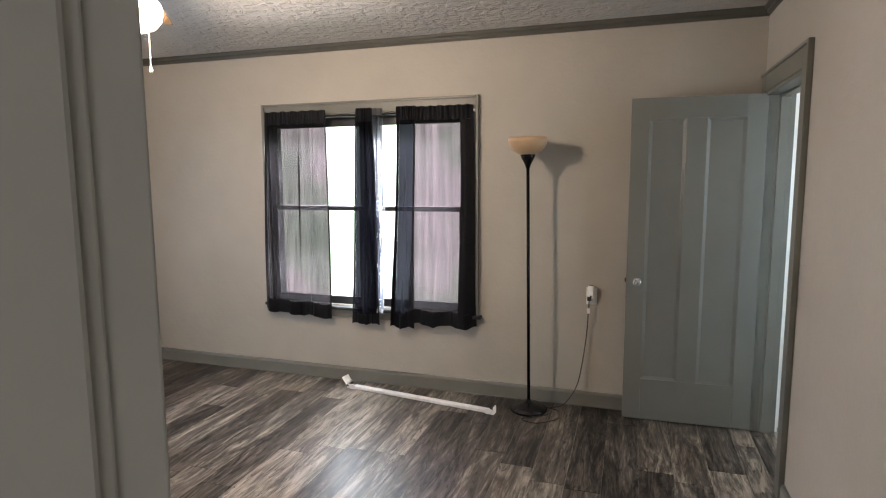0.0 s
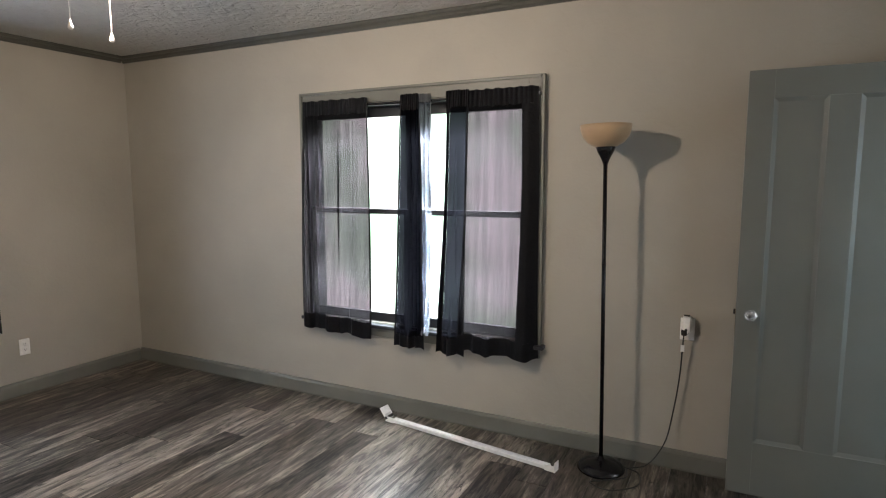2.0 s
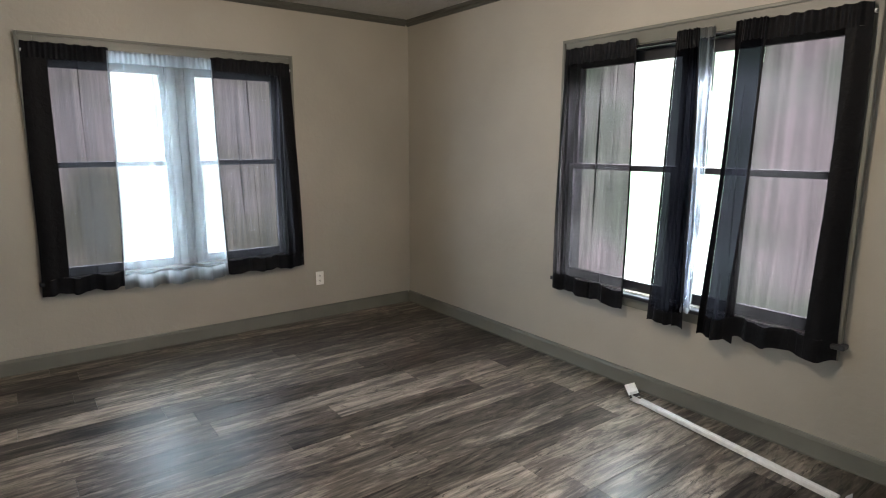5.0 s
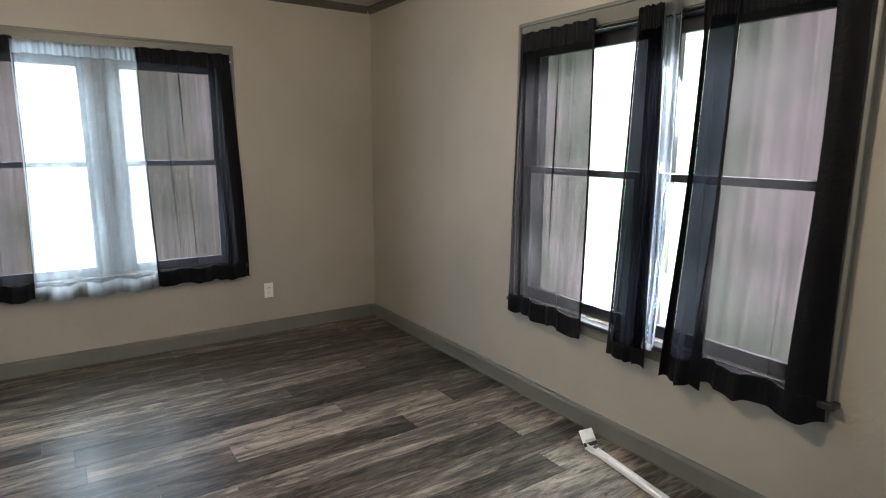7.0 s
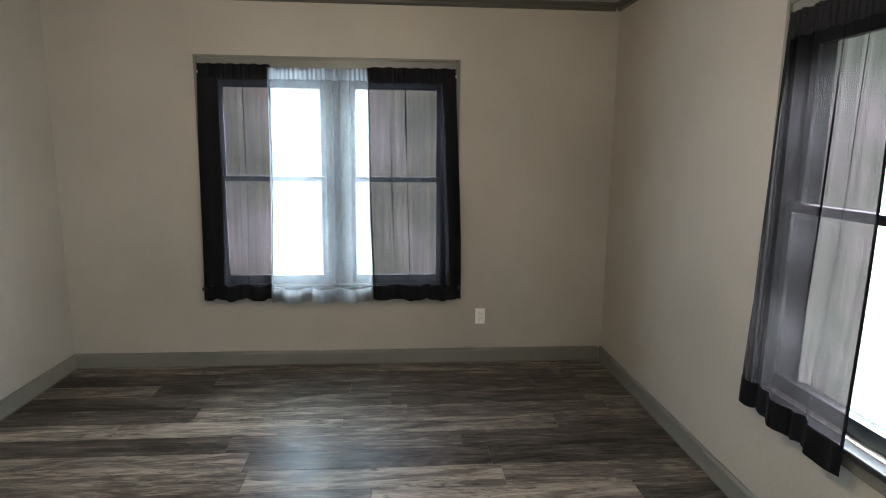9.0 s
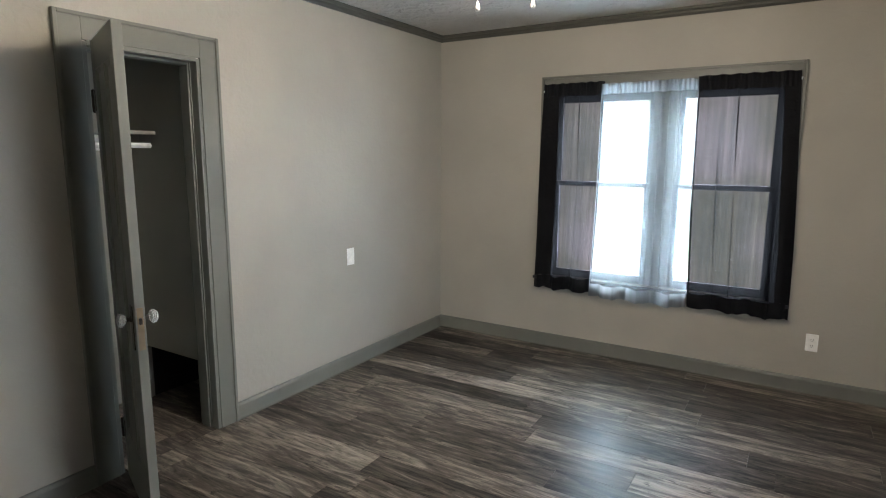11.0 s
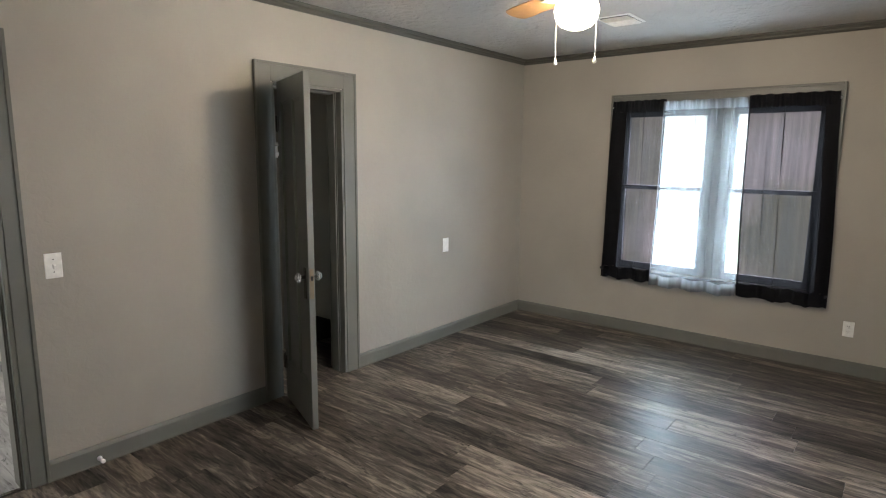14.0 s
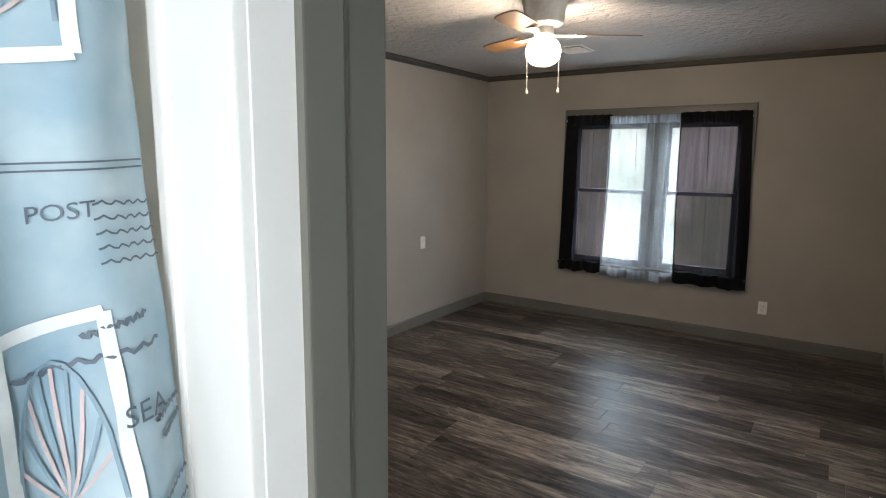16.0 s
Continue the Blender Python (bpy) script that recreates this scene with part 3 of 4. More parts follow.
ZT, ZB = 2.062, 0.50
rod("curtain_rod", MA, WA[0] + 0.030, WA[1] + 0.070, ZT - 0.045)
rod("curtain_rod", MB, WB[0] - 0.070, WB[1] + 0.070, ZT - 0.030)
G = "curtains at the window"
curtain("curtain", "black sheer voile curtain panel drawn to the window's corner side", MA, (-2.555, -2.032), (-2.605, -2.010), ZT, ZB + 0.022, 2.6, 0.014, SHEERK, BLACKC, 3, slump=-0.030, side=(0.022, 0.010), group=G, ret=(1, 0))
curtain("curtain", "gathered black sheer voile panel beside the window gap", MA, (-1.785, -1.655), (-1.835, -1.600), ZT, ZB - 0.012, 1.8, 0.016, SHEERD, BLACKC, 5, off=0.046, side=(0.008, 0.006), hem_h=0.075, group=G)
curtain("curtain", "narrow gathered white-grey voile panel with bright folds", MA, (-1.672, -1.578), (-1.668, -1.572), ZT - 0.004, ZB + 0.085, 2.4, 0.016, SHEERG, HEMW, 7, off=0.040, side=(0.004, 0.004), head_h=0.05, hem_h=0.03, group=G)
curtain("curtain", "black voile panel edge hanging in a dark doubled fold", MA, (-1.468, -1.318), (-1.510, -1.352), ZT, ZB - 0.018, 1.5, 0.020, SHEERD, BLACKC, 9, off=0.052, side=(0.034, 0.010), group=G)
curtain("curtain", "black sheer voile curtain panel with a wide dark side hem", MA, (-1.330, -0.908), (-1.375, -0.880), ZT - 0.006, ZB + 0.010, 2.2, 0.014, SHEERK, BLACKC, 11, side=(0.010, 0.095), group=G, ret=(0, 1))
curtain("curtain", "black sheer voile curtain panel over the west window", MB, (0.625, 1.090), (0.585, 1.075), ZT + 0.022, ZB + 0.010, 2.6, 0.012, SHEERK, BLACKC, 13, side=(0.135, 0.012), group=G, ret=(1, 0))
curtain("curtain", "white-grey sheer voile panel between two black ones", MB, (1.075, 1.726), (1.065, 1.752), ZT + 0.004, ZB - 0.010, 3.4, 0.012, SHEERW, HEMW, 17, off=0.052, side=(0.006, 0.006), head_h=0.075, hem_h=0.095, group=G)
curtain("curtain", "black sheer voile curtain panel with a wide side hem", MB, (1.722, 2.310), (1.746, 2.378), ZT + 0.018, ZB, 3.0, 0.012, SHEERK, BLACKC, 19, side=(0.010, 0.085), slump=-0.01, group=G, ret=(0, 1))

# ---- doors ----


def glass_knob(parent, m, mat=KNOBG):
    """Faceted glass knob on a turned neck; local y points away from the leaf."""
    turn = m @ Matrix.Rotation(-math.pi / 2, 4, "X")
    k = part("door_knob", lathe([(0, 0.022), (0.010, 0.022), (0.024, 0.030), (0.028, 0.038), (0.026, 0.048), (0.016, 0.056), (0, 0.058)], 10, turn), mat, parent, "clear faceted glass knob")
    part("knob_neck", lathe([(0, 0.002), (0.013, 0.002), (0.012, 0.008), (0.008, 0.013), (0.011, 0.022), (0, 0.0225)], 20, turn), BRONZE, k, "", True)


def door_leaf(name, label, m, w, h, hinges, plates=(-1, 1)):
    """Two tall recessed panels in stiles and rails. Local x from the hinge edge, y through the leaf, z up."""
    root = thing(name, label, "door", m)
    t = 0.0175
    st, mul = 0.105 * w / 0.745, 0.115 * w / 0.745
    br, tr = 0.265, 0.125
    for x0, x1 in ((0, st), (w - st, w)):
        part("stile", boxed(x0, x1, -t, t, 0.024, h, 0.002), DOORP, root)
    part("centre_stile", boxed(w / 2 - mul / 2, w / 2 + mul / 2, -t, t, 0.024 + br, h - tr, 0.0015), DOORP, root)
    part("bottom_rail", boxed(st, w - st, -t + 0.0002, t - 0.0002, 0.024, 0.024 + br, 0.0015), DOORP, root)
    part("top_rail", boxed(st, w - st, -t + 0.0002, t - 0.0002, h - tr, h, 0.0015), DOORP, root)
    for x0, x1 in ((st, w / 2 - mul / 2), (w / 2 + mul / 2, w - st)):
        p = part("panel", boxed(x0 - 0.002, x1 + 0.002, -0.006, 0.006, 0.024 + br - 0.002, h - tr + 0.002), DOORP, root)
        for s in (-1, 1):
            bm = bmesh.new()
            za, zb = 0.024 + br, h - tr
            o = [(x0, za), (x1, za), (x1, zb), (x0, zb)]
            i = [(x0 + 0.018, za + 0.018), (x1 - 0.018, za + 0.018), (x1 - 0.018, zb - 0.018), (x0 + 0.018, zb - 0.018)]
            ov = [bm.verts.new((x, s * (t - 0.003), z)) for x, z in o]
            iv = [bm.verts.new((x, s * 0.0065, z)) for x, z in i]
            for k in range(4):
                bm.faces.new((ov[k], ov[(k + 1) % 4], iv[(k + 1) % 4], iv[k]))
            part("panel_bead", bm, DOORP, p)
    kx, kz = w - 0.062, 0.915
    for s in (-1, 1):
        km = Matrix.Translation((kx, s * t, kz)) @ (Matrix.Rotation(math.pi, 4, "Z") if s < 0 else Matrix.Identity(4))
        if s in plates:
            part("escutcheon", boxed(-0.021, 0.021, 0, 0.004, -0.125, 0.055, 0.003, m=km), BRONZE, root, "dark bronze keyhole plate")
        glass_knob(root, km)
    part("lock_plate", boxed(w - 0.0005, w + 0.0015, -0.011, 0.011, 0.80, 0.97, 0.0005), BRASS, root, "worn brass lock face on the door edge")
    part("latch", boxed(w, w + 0.010, -0.006, 0.006, 0.905, 0.930, 0.002), BRONZE, root)
    for z in hinges:
        hg = part("hinge", lathe([(0, -0.05), (0.004, -0.05), (0.0075, -0.045), (0.0075, 0.045), (0.004, 0.05), (0, 0.05)], 12, Matrix.Translation((-0.006, -t - 0.004, z))), BRONZE, root, "dark bronze butt hinge", True)
        part("hinge_leaf", boxed(-0.004, 0.030, -t - 0.003, -t, z - 0.044, z + 0.044, 0.001), BRONZE, hg)
        part("hinge_leaf", boxed(-0.0018, 0.0, -t, t - 0.004, z - 0.044, z + 0.044), BRONZE, hg)
    return root


def leaf_pose(hinge, tip):
    d = Vector((tip[0] - hinge[0], tip[1] - hinge[1], 0))
    return Matrix.Translation((hinge[0], hinge[1], 0)) @ Matrix.Rotation(math.atan2(d.y, d.x), 4, "Z")


door_leaf("bathroom_door", "open sage-grey two-panel wooden door with a glass knob", leaf_pose((D - 0.002, 3.318), (0.114, 3.298)), 0.742, 2.03, (1.80, 0.26), (-1,))
door_leaf("closet_door", "half-open sage-grey two-panel closet door with glass knobs", leaf_pose((-1.500, C + 0.062), (-1.303, 0.248)), 0.548, 2.03, (1.78, 0.27))

# ---- closet fittings ----
sh = thing("closet_shelf", "closet shelf painted dark as in shade, with a hanging rod below", "shelf")
# the board shares the shade-darkened closet paint
part("board", boxed(-2.06, -1.05, CB, CB + 0.36, 1.66, 1.68, 0.002), CLOSETSHADE, sh)
part("cleat", boxed(-2.06, -1.05, CB, CB + 0.02, 1.57, 1.66, 0.002), WHITEP, sh)
part("rod", tube([(-2.06, CB + 0.30, 1.60), (-1.05, CB + 0.30, 1.60)], 0.015), RAILM, sh)

# ---- ceiling fan ----
fan = thing("ceiling_fan", "white hugger ceiling fan with honey oak blades and a lit globe", "ceiling fan", pose(FAN[0], FAN[1], 0, 0, 0, 4))
part("housing", lathe([(0, H), (0.122, H), (0.128, H - 0.006), (0.128, H - 0.020), (0.121, H - 0.026), (0.121, H - 0.046), (0.116, H - 0.052), (0.116, H - 0.100), (0.112, H - 0.108), (0.112, H - 0.128), (0.098, H - 0.142), (0.062, H - 0.150), (0, H - 0.152)], 48), FANW, fan, "", True)
part("switch_cup", lathe([(0, H - 0.14), (0.052, H - 0.14), (0.056, H - 0.150), (0.056, H - 0.190), (0.046, H - 0.205), (0, H - 0.206)], 32), FANW, fan, "", True)
part("globe", lathe([(0.040, H - 0.204), (0.046, H - 0.212), (0.070, H - 0.225), (0.094, H - 0.250), (0.102, H - 0.282), (0.094, H - 0.318), (0.072, H - 0.346), (0.038, H - 0.362), (0, H - 0.366)], 40), GLOBEM, fan, "lit opal glass globe", True).visible_shadow = False
for k in range(3):
    turn = Matrix.Rotation(k * 2 * math.pi / 3, 4, "Z")
    arm = bmesh.new()
    box(arm, 0.060, 0.185, -0.020, 0.020, H - 0.200, H - 0.192, 0.003)
    box(arm, 0.165, 0.235, -0.040, 0.040, H - 0.199, H - 0.194, 0.002)
    bmesh.ops.transform(arm, matrix=turn, verts=arm.verts)
    blade_arm = part("blade_iron", arm, FANW, fan)
    bl = bmesh.new()
    outline = [(0.18, -0.050), (0.22, -0.060), (0.47, -0.066), (0.53, -0.062), (0.552, -0.040), (0.560, 0), (0.552, 0.040), (0.53, 0.062), (0.47, 0.066), (0.22, 0.060), (0.18, 0.050)]
    lo = [bl.verts.new((x, y, 0)) for x, y in outline]
    hi = [bl.verts.new((x, y, 0.006)) for x, y in outline]
    bl.faces.new(lo), bl.faces.new(hi)
    for i in range(len(lo)):
        j = (i + 1) % len(lo)
        bl.faces.new((lo[i], lo[j], hi[j], hi[i]))
    bmesh.ops.transform(bl, matrix=turn @ Matrix.Translation((0, 0, H - 0.193)) @ Matrix.Rotation(radians(11), 4, "X"), verts=bl.verts)
    part("blade", bl, BLADEM, blade_arm, "honey oak fan blade")
inv = pose(0, 0, 0, 0, 0, -4)
for dx, dy in ((0.026, -0.084), (-0.026, 0.084)):
    ch = part("pull_chain", flat(tube([(dx * 0.4, dy * 0.5, H - 0.19), (dx * 0.8, dy * 0.9, H - 0.225), (dx, dy * 1.03, H - 0.27), (dx, dy * 1.03, H - 0.484)], 0.0016, 6), inv), FANW, fan)
    part("chain_fob", lathe([(0, 0.034), (0.003, 0.030), (0.008, 0.012), (0.009, 0.006), (0.006, 0.001), (0, 0)], 14, inv @ Matrix.Translation((dx, dy * 1.03, H - 0.516))), FANW, ch, "white teardrop pull", True)

# ---- ceiling register ----
vent = thing("ceiling_vent", "white metal ceiling air register", "air vent", pose(-3.34, 1.09, H))
part("frame", boxed(-0.15, 0.15, -0.125, 0.125, -0.004, 0, 0.002), PLASTIC, vent)
part("opening", boxed(-0.125, 0.125, -0.100, 0.100, -0.0055, -0.0042), SLOT, vent)
for k in range(9):
    x = -0.11 + 0.0275 * k
    part("slat", boxed(-0.010, 0.010, -0.10, 0.10, -0.0008, 0.0008, m=Matrix.Translation((x, 0, -0.010)) @ Matrix.Rotation(radians(-38 if k < 5 else 38), 4, "Y")), PLASTIC, vent)
part("damper_lever", boxed(-0.004, 0.004, 0.085, 0.100, -0.022, -0.004, 0.001), PLASTIC, vent)

# ---- floor lamp ----
LX, LY = -0.480, 3.235
lampo = thing("floor_lamp", "black torchiere floor lamp with an amber bowl shade", "floor lamp", pose(LX, LY, FL, 0, -0.9, 0))
part("base", lathe([(0, 0), (0.116, 0), (0.122, 0.006), (0.121, 0.016), (0.108, 0.030), (0.080, 0.044), (0.045, 0.054), (0.020, 0.060), (0.012, 0.075), (0, 0.076)], 48), BLACKM, lampo, "glossy black weighted base", True)
part("pole", lathe([(0, 0.07), (0.0105, 0.07), (0.0105, 1.62), (0, 1.62)], 20), BLACKM, lampo, "", True)
for z in (0.58, 1.10):
    part("pole_joint", lathe([(0.0104, z - 0.006), (0.0118, z - 0.004), (0.0118, z + 0.004), (0.0104, z + 0.006)], 20), BLACKM, lampo, "", True)
part("cup", lathe([(0, 1.605), (0.013, 1.605), (0.017, 1.620), (0.026, 1.640), (0.040, 1.665), (0.048, 1.688), (0.046, 1.692), (0, 1.690)], 32), BLACKM, lampo, "black flared shade holder", True)
part("shade", lathe([(0.040, 1.688), (0.060, 1.694), (0.090, 1.712), (0.112, 1.740), (0.122, 1.768), (0.126, 1.798), (0.123, 1.798), (0.119, 1.768), (0.109, 1.742), (0.088, 1.716), (0.058, 1.699), (0.038, 1.693)], 48), SHADEM, lampo, "amber frosted plastic bowl shade", True)
part("power_cord", flat(tube([(LX + 0.10, LY + 0.05, FL + 0.012), (LX + 0.19, LY + 0.02, FL + 0.006), (LX + 0.20, LY - 0.11, FL + 0.005), (LX + 0.08, LY - 0.21, FL + 0.005), (LX - 0.02, LY - 0.17, FL + 0.005), (LX + 0.04, LY - 0.126, FL + 0.006), (LX + 0.135, LY - 0.05, FL + 0.006),
      (LX + 0.13, LY + 0.05, FL + 0.006), (LX + 0.22, LY + 0.10, 0.04), (LX + 0.30, LY + 0.13, 0.16), (LX + 0.335, LY + 0.155, 0.32), (LX + 0.362, LY + 0.158, 0.52), (-0.106, A - 0.045, 0.70), (-0.102, A - 0.045, 0.755)], 0.0035), pose(-LX, -LY, -FL)), CORD, lampo, "black flat lamp cord")
part("cord_plug", flat(boxed(-0.116, -0.088, A - 0.058, A - 0.032, 0.745, 0.775, 0.006), pose(-LX, -LY, -FL)), CORD, lampo)
part("cord_tag", flat(boxed(-0.116, -0.098, A - 0.050, A - 0.049, 0.660, 0.695), pose(-LX, -LY, -FL)), STICKER, lampo)

# ---- wall plates ----


def outlet(label, m):
    """Duplex receptacle; local y out of the wall."""
    o = thing("wall_outlet", label, "outlet", m, "wall plates")
    part("cover_plate", boxed(-0.035, 0.035, 0, 0.006, -0.058, 0.058, 0.003), PLASTIC, o)
    for z in (-0.020, 0.020):
        r = part("receptacle", boxed(-0.017, 0.017, 0.006, 0.008, z - 0.014, z + 0.014, 0.0008), PLASTIC, o)
        for x, w in ((-0.006, 0.0011), (0.006, 0.0014)):
            part("slot", boxed(x - w, x + w, 0.0080, 0.0084, z - 0.002, z + 0.007), SLOT, r)
        part("ground_hole", boxed(-0.002, 0.002, 0.0080, 0.0084, z - 0.010, z - 0.006, 0.0001), SLOT, r)
    part("screw", lathe([(0.003, 0.006), (0.003, 0.007), (0, 0.0072)], 10, Matrix.Rotation(-math.pi / 2, 4, "X")), PLASTIC, o)
    return o


outlet("white duplex outlet above the baseboard under the window", MB @ Matrix.Translation((2.516, 0, 0.358)))
outlet("white duplex outlet with a plug-in adapter beside the floor lamp", MA @ Matrix.Translation((-0.101, 0, 0.776)))
ad = thing("plug_adapter", "white plug-in smart adapter feeding the floor lamp", "adapter", MA @ Matrix.Translation((-0.104, 0.006, 0.80)))
part("body", boxed(-0.019, 0.019, 0.002, 0.048, -0.034, 0.052, 0.009, segments=3), PLASTIC, ad)
part("top_face", boxed(-0.014, 0.014, 0.008, 0.042, 0.052, 0.0535, 0.0005), SLOT, ad)
part("indicator", lathe([(0.006, 0), (0.006, 0.001), (0.004, 0.0015), (0, 0.0015)], 14, Matrix.Translation((0, 0.048, -0.018)) @ Matrix.Rotation(-math.pi / 2, 4, "X")), SLOT, ad)
bp_ = thing("blank_wall_plate", "white blank cover plate on the greige wall", "wall plate", MC @ Matrix.Translation((-3.20, 0, 0.834)), "wall plates")
part("cover_plate", boxed(-0.037, 0.037, 0, 0.006, -0.060, 0.060, 0.003), PLASTIC, bp_)
for z in (-0.042, 0.042):
    part("screw", lathe([(0.003, 0.006), (0.003, 0.007), (0, 0.0072)], 10, Matrix.Translation((0, 0, z)) @ Matrix.Rotation(-math.pi / 2, 4, "X")), PLASTIC, bp_)
sw = thing("light_switch", "ivory toggle light switch beside the hall doorway", "light switch", MC @ Matrix.Translation((-0.243, 0, 1.067)), "wall plates")
part("cover_plate", boxed(-0.037, 0.037, 0, 0.006, -0.060, 0.060, 0.003), PLASTIC, sw)
part("toggle", boxed(-0.005, 0.005, 0.0, 0.018, -0.010, 0.012, 0.002, m=Matrix.Translation((0, 0.004, 0)) @ Matrix.Rotation(radians(-24), 4, "X")), PLASTIC, sw)
for z in (-0.030, 0.030):
    part("screw", lathe([(0.003, 0.006), (0.003, 0.007), (0, 0.0072)], 10, Matrix.Translation((0, 0, z)) @ Matrix.Rotation(-math.pi / 2, 4, "X")), BRONZE, sw)

# ---- door stop ----
peg = thing("door_stop_peg", "white rubber-tipped door stop screwed to the baseboard", "door stop", pose(-0.36, C + 0.016, 0.045, -90, 0, 0))
part("stem", lathe([(0, 0), (0.013, 0), (0.013, 0.004), (0.006, 0.008), (0.006, 0.038), (0, 0.038)], 16), RAILM, peg, "", True)
part("tip", lathe([(0, 0.036), (0.010, 0.036), (0.011, 0.040), (0.011, 0.048), (0.008, 0.052), (0, 0.052)], 16), PLASTIC, peg, "white rubber tip", True)

# ---- loose rail on the floor ----
RL, RR = Vector((-1.828, 3.270, FL)), Vector((-0.695, 3.106, FL))
rail = thing("curtain_rail", "white enamelled metal curtain rail lying on the plank floor", "curtain rail", Matrix.Translation(RL) @ Matrix.Rotation(math.atan2(RR.y - RL.y, RR.x - RL.x), 4, "Z"))
rl = (RR - RL).length
CH = [(-0.019, 0.004), (-0.019, 0.022), (-0.012, 0.028), (-0.004, 0.024), (0.004, 0.024), (0.012, 0.028), (0.019, 0.022), (0.019, 0.004), (0.015, 0.004), (0.015, 0.018), (-0.015, 0.018), (-0.015, 0.004)]
bm = bmesh.new()
ends_ = [[bm.verts.new((x, y, z)) for y, z in CH] for x in (0.05, rl - 0.03)]
for i in range(len(CH)):
    j = (i + 1) % len(CH)
    bm.faces.new((ends_[0][i], ends_[0][j], ends_[1][j], ends_[1][i]))
bm.faces.new(ends_[0]), bm.faces.new(ends_[1])
part("channel", bm, RAILM, rail)
for x, s in ((0.03, 1), (rl - 0.02, -1)):
    bm = boxed(x - 0.03, x + 0.03, -0.017, 0.017, 0.0, 0.004, 0.001)
    box(bm, x - s * 0.030 - 0.002, x - s * 0.030 + 0.002, -0.026, 0.026, 0.0, 0.052, 0.001)
    box(bm, x - 0.028, x + 0.028, -0.022, -0.020, 0.0, 0.034, 0.0005)
    part("end_bracket", bm, RAILM, rail)
lab = part("paper_label", boxed(-0.040, 0.040, -0.0006, 0.0006, -0.042, 0.042, m=Matrix.Translation((-0.012, 0.0, 0.050)) @ Matrix.Rotation(radians(-38), 4, "Y") @ Matrix.Rotation(radians(90), 4, "Z")), STICKER, rail, "white printed paper label")
part("label_band", boxed(-0.040, 0.040, -0.0012, -0.0007, -0.040, -0.020, m=Matrix.Translation((-0.012, 0.0, 0.050)) @ Matrix.Rotation(radians(-38), 4, "Y") @ Matrix.Rotation(radians(90), 4, "Z")), SLOT, lab)

# ---- bathroom: shower curtain ----
mat_, n_, l_, b_ = material("printed_shower_curtain")
g_ = n_.new("ShaderNodeNewGeometry")
no_ = n_.new("ShaderNodeTexNoise")
no_.inputs["Scale"].default_value, no_.inputs["Detail"].default_value = 7.0, 5
l_.new(g_.outputs["Position"], no_.inputs["Vector"])
r_ = ramp(n_, [(0.30, (0.15, 0.27, 0.35)), (0.44, (0.27, 0.39, 0.45)), (0.58, (0.38, 0.48, 0.52)), (0.72, (0.54, 0.60, 0.61))])
l_.new(no_.outputs["Fac"], r_.inputs["Fac"])
l_.new(r_.outputs["Color"], b_.inputs["Base Color"])
b_.inputs["Roughness"].default_value = 0.6
SHOWER = mat_
INK = plain("dark_blue_ink", (0.10, 0.13, 0.16), 0.6)
PRINTW = plain("pale_print", (0.72, 0.76, 0.75), 0.6)
ROSE = plain("pale_rose_print", (0.52, 0.42, 0.40), 0.6)
PRINTD = plain("grey_blue_print", (0.20, 0.30, 0.36), 0.6)
SY = 2.485


def shower_at(x, z, out=0.0):
    x = max(1.027, x - 0.030)
    y = SY + 0.016 * math.sin(2 * math.pi * (x - 1.05) / 0.13 + 0.3 * z) + 0.010 * math.sin(9 * x + 2.2 * z) + 0.016 * noise.noise(Vector((x * 11, z * 5.5, 0.3))) + 0.006 * noise.noise(Vector((x * 30 + z * 14, z * 11, 1.7))) + out
    return Vector((x + 0.03 * max(0.0, z - 1.1), y + 0.07 * (1.6 - z), z))


shower = thing("shower_curtain", "pale blue printed fabric shower curtain with postcard lettering", "shower curtain")
part("fabric", cloth(lambda u, v: shower_at(1.045 + 1.5 * u, 2.0 - 1.9 * v), 0, 1, 0, 1, 150, 40), SHOWER, shower, "", True)


LIFT = 0.052                                 # height of the print above its drawing


def strip(pts, width, mat, name):
    bm = bmesh.new()
    pts = [(x, z + LIFT) for x, z in pts]
    row = []
    for i, (x, z) in enumerate(pts):
        x2, z2 = pts[min(i + 1, len(pts) - 1)]
        x1, z1 = pts[max(i - 1, 0)]
        d = Vector((x2 - x1, z2 - z1)).normalized()
        row.append((bm.verts.new(shower_at(x - d.y * width / 2, z + d.x * width / 2, 0.0035)), bm.verts.new(shower_at(x + d.y * width / 2, z - d.x * width / 2, 0.0035))))
    for a, b in zip(row, row[1:]):
        bm.faces.new((a[0], a[1], b[1], b[0]))
    part(name, bm, mat, shower, "", True)


def line(x0, z0, x1, z1, k=14, wave=0.0):
    return [(x0 + (x1 - x0) * i / k, z0 + (z1 - z0) * i / k + wave * math.sin(i * 1.9)) for i in range(k + 1)]


def letters(text, x, z, size):
    cu = bpy.data.curves.new("lettering", "FONT")
    cu.body, cu.size, cu.resolution_u = text, size, 3
    tmp = bpy.data.objects.new("lettering", cu)
    me = bpy.data.meshes.new_from_object(tmp)
    bpy.data.objects.remove(tmp)
    for v in me.vertices:
        v.co = shower_at(x - v.co.x, z + LIFT + v.co.y + 0.10 * v.co.x, 0.004)
    me.materials.append(INK)
    ob = new("lettering", me)
    ob.parent = shower


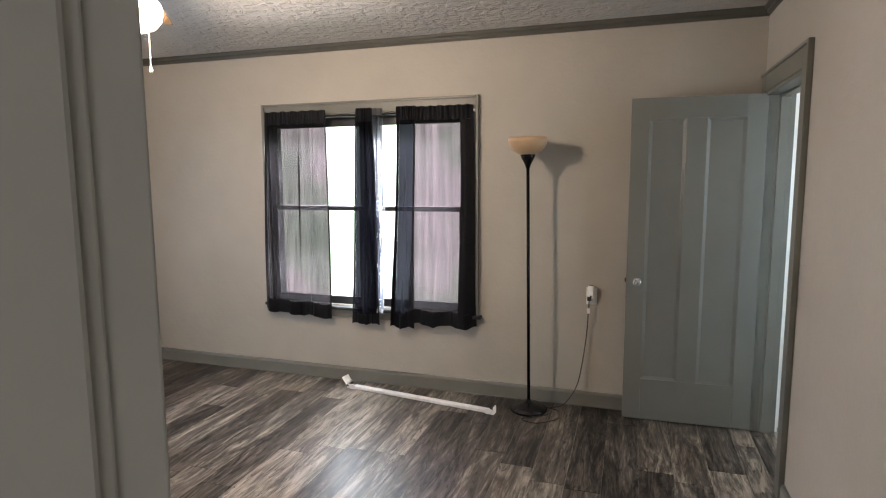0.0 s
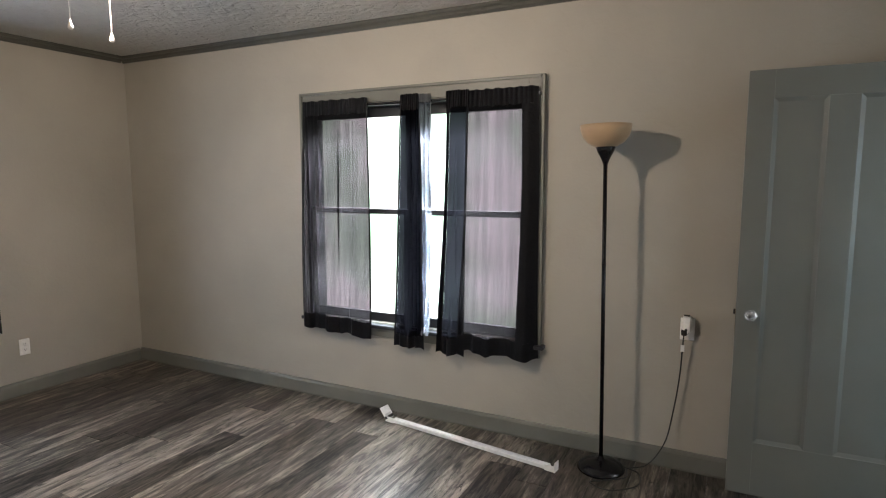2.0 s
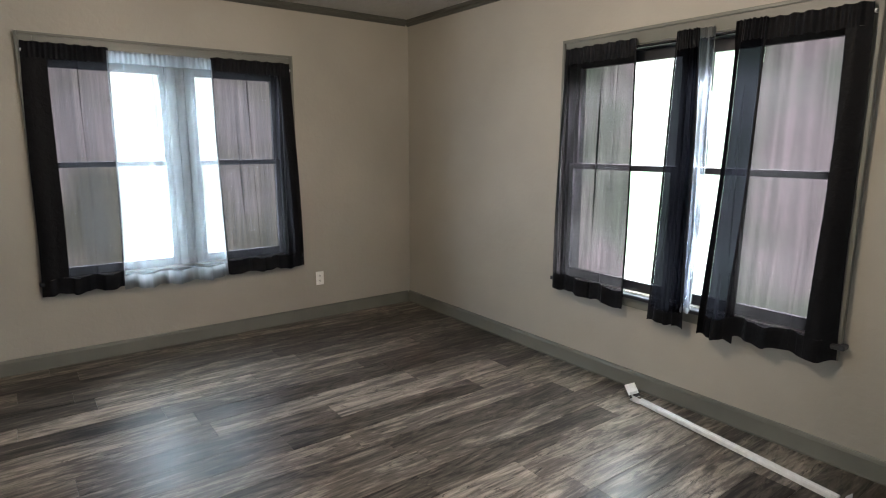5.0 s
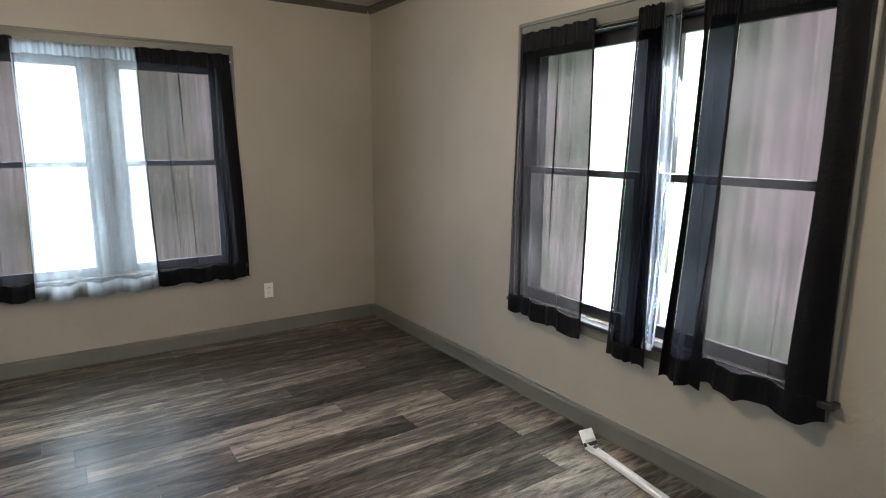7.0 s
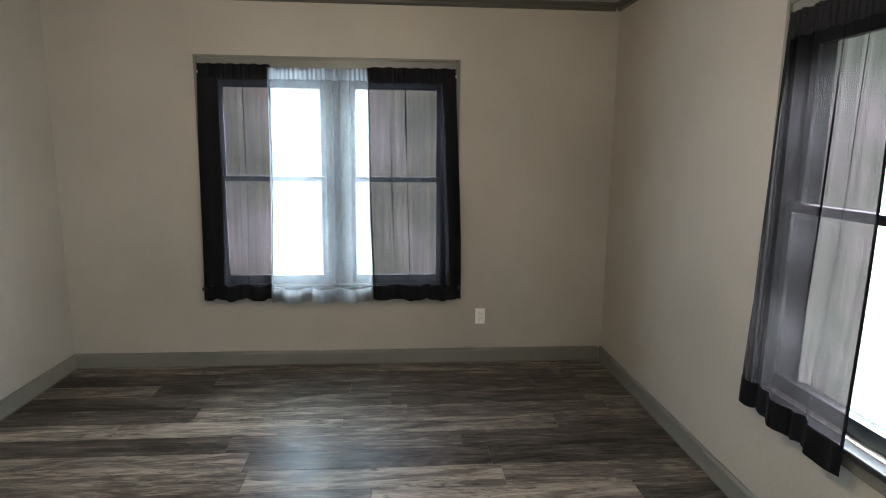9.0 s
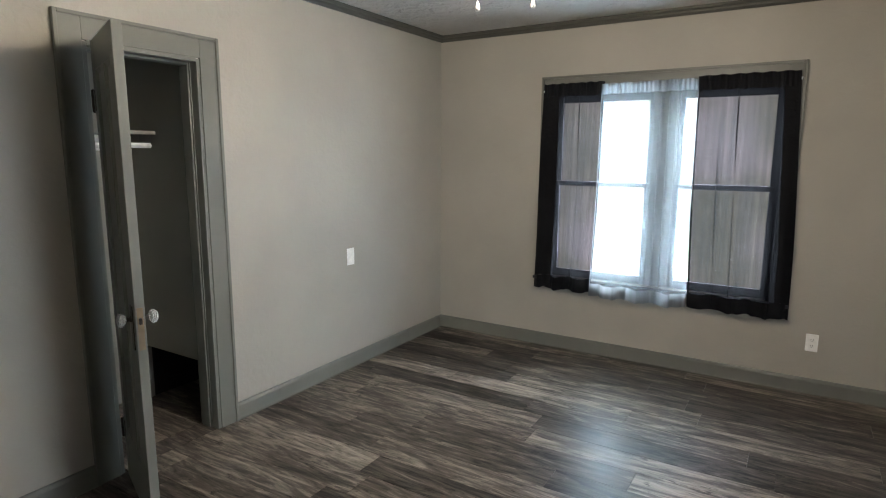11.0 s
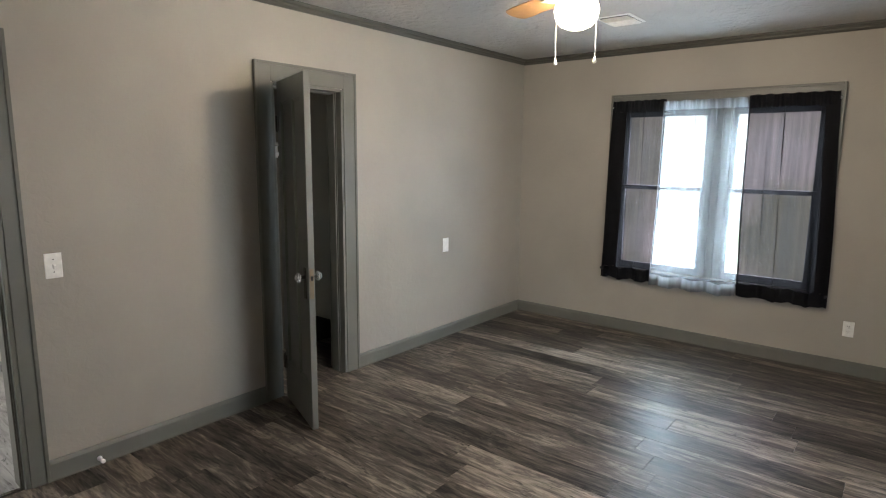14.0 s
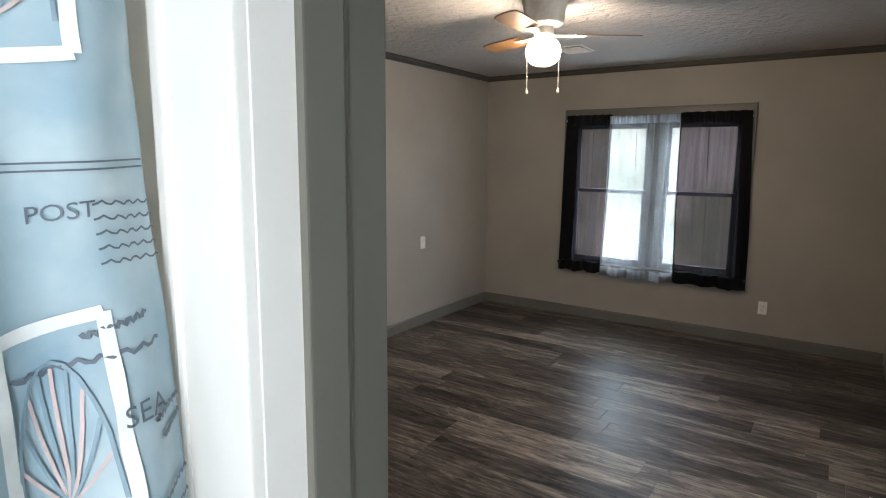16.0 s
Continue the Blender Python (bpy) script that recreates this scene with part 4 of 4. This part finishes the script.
for x0, z0, w, h in ((1.118, 1.285, 0.075, 0.165), (1.115, 1.665, 0.08, 0.14)):
    for pts in (line(x0, z0, x0 + w, z0 - 0.012), line(x0 + w, z0 - 0.012, x0 + w, z0 + h), line(x0 + w, z0 + h, x0, z0 + h + 0.012), line(x0, z0 + h + 0.012, x0, z0)):
        strip(pts, 0.011, PRINTW, "stamp_border")
    for k in range(9):
        a = radians(20 + 17.5 * k)
        c, d = math.cos(a), math.sin(a)
        strip([(x0 + w * 0.52 + w * 0.40 * c * q ** 0.8, z0 + 0.022 + (h - 0.05) * d * q) for q in (0.05, 0.25, 0.45, 0.65, 0.85, 1.0)], 0.0026, PRINTD if k % 2 else ROSE, "shell_rib")
    strip([(x0 + w * 0.52 + w * 0.42 * math.cos(radians(15 * k)), z0 + 0.022 + (h - 0.045) * math.sin(radians(15 * k))) for k in range(13)], 0.003, PRINTD, "shell_edge")
for k in range(5):
    strip(line(1.055, 1.548 - 0.012 * k, 1.115, 1.550 - 0.012 * k, 16, 0.0018), 0.0018, INK, "postmark_line")
for z in (1.585, 1.579):
    strip(line(1.06, z, 1.20, z - 0.006), 0.0016, INK, "postmark_line")
for k, (x0, z, w) in enumerate(((1.085, 1.455, 0.05), (1.075, 1.430, 0.11), (1.052, 1.372, 0.04), (1.055, 1.355, 0.03), (1.052, 1.300, 0.05), (1.050, 1.275, 0.06), (1.050, 1.252, 0.06), (1.052, 1.228, 0.05), (1.052, 1.204, 0.05))):
    strip(line(x0, z, x0 + w, z - 0.012, 24, 0.0026), 0.0036, INK, "script_line")
strip(line(1.050, 1.36, 1.050, 1.68), 0.014, PRINTW, "lace_edge")
letters("POST", 1.158, 1.535, 0.019)
letters("SEA", 1.118, 1.362, 0.026)
part("rod", tube([(1.032, SY, 2.03), (3.25, SY, 2.03)], 0.012), RAILM, shower)
for k in range(8):
    part("ring", tube([(1.06 + 0.2 * k + 0.0, SY + 0.016 * math.cos(a * 0.785), 2.022 + 0.018 * math.sin(a * 0.785)) for a in range(9)], 0.0025, 6), RAILM, shower)

# ---- outdoors ----
solid("ground", boxed(-60, 60, -60, 60, -0.75, -0.60), LAWN, "sunlit lawn around the house", "lawn")


def distance(name, m, w, h, label, glow, tones):
    """A self-lit sheet outside a window; hazy sky and soft foliage are painted into its glow."""
    mat, n, l, b = material(name)
    geo = n.new("ShaderNodeNewGeometry")
    no = n.new("ShaderNodeTexNoise")
    no.inputs["Scale"].default_value, no.inputs["Detail"].default_value = 1.1, 4
    l.new(geo.outputs["Position"], no.inputs["Vector"])
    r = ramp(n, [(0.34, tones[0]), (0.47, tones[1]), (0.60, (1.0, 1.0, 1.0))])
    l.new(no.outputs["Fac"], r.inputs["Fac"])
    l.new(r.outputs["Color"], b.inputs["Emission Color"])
    # emission replaces the daylight that would fall on the garden
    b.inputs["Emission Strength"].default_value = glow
    b.inputs["Base Color"].default_value = (0.2, 0.25, 0.2, 1)
    ob = solid(name, flat(boxed(-w / 2, w / 2, 0, 0.1, -0.6, h), m), mat, label, "backdrop")
    return ob


distance("backdrop_north", pose(-1.7, 4.75, 0), 30, 7, "glowing sheet painted as a hazy garden beyond the north window", 4.3, ((0.27, 0.42, 0.30), (0.58, 0.74, 0.60)))
distance("backdrop_west", pose(-8.4, 1.5, 0, 0, 0, 90), 30, 7, "glowing sheet painted as a hazy garden beyond the west window", 2.8, ((0.36, 0.39, 0.27), (0.68, 0.71, 0.58)))

# ---- floor boards, last ----
floor_ob = bpy.data.objects["floor"]


def boards(x0, x1, y0, y1, width, length, mat, seed, parent, top=FL):
    rnd = random.Random(seed)
    x = x0
    while x < x1 - 0.005:
        xe = min(x + width, x1)
        y = y0 - rnd.uniform(0.05, 0.95) * length
        while y < y1:
            ya, yb = max(y, y0), min(y + length, y1)
            if yb - ya > 0.02:
                bm = bmesh.new()
                g, c = 0.0006, 0.0007
                rim = [(x + g, ya + g), (xe - g, ya + g), (xe - g, yb - g), (x + g, yb - g)]
                inn = [(x + g + c, ya + g + c), (xe - g - c, ya + g + c), (xe - g - c, yb - g - c), (x + g + c, yb - g - c)]
                lo = [bm.verts.new((*p, top - 0.010)) for p in rim]
                mi = [bm.verts.new((*p, top - c)) for p in rim]
                up = [bm.verts.new((*p, top)) for p in inn]
                bm.faces.new(up)
                for i in range(4):
                    j = (i + 1) % 4
                    bm.faces.new((lo[i], lo[j], mi[j], mi[i]))
                    bm.faces.new((mi[i], mi[j], up[j], up[i]))
                part("plank", bm, mat, parent)
            y += length
        x = xe


boards(B, D, C, A, 0.178, 1.22, PLANK, 4, floor_ob)
boards(CL[0], CL[1], C - TC, C, 0.178, 1.22, PLANK, 5, floor_ob)
boards(-2.55, -1.05, CB, C - TC, 0.178, 1.22, PLANK, 6, floor_ob)
boards(D, D + TD, DD[0], DD[1], 0.0751, 1.0, PLANK, 7, floor_ob)
boards(-0.75, 2.4, -2.5, C - 0.04, 0.178, 1.22, HALLP, 8, floor_ob)
boards(D + TD, 3.25, 1.52, A - 0.013, 0.178, 1.22, HALLP, 9, floor_ob)
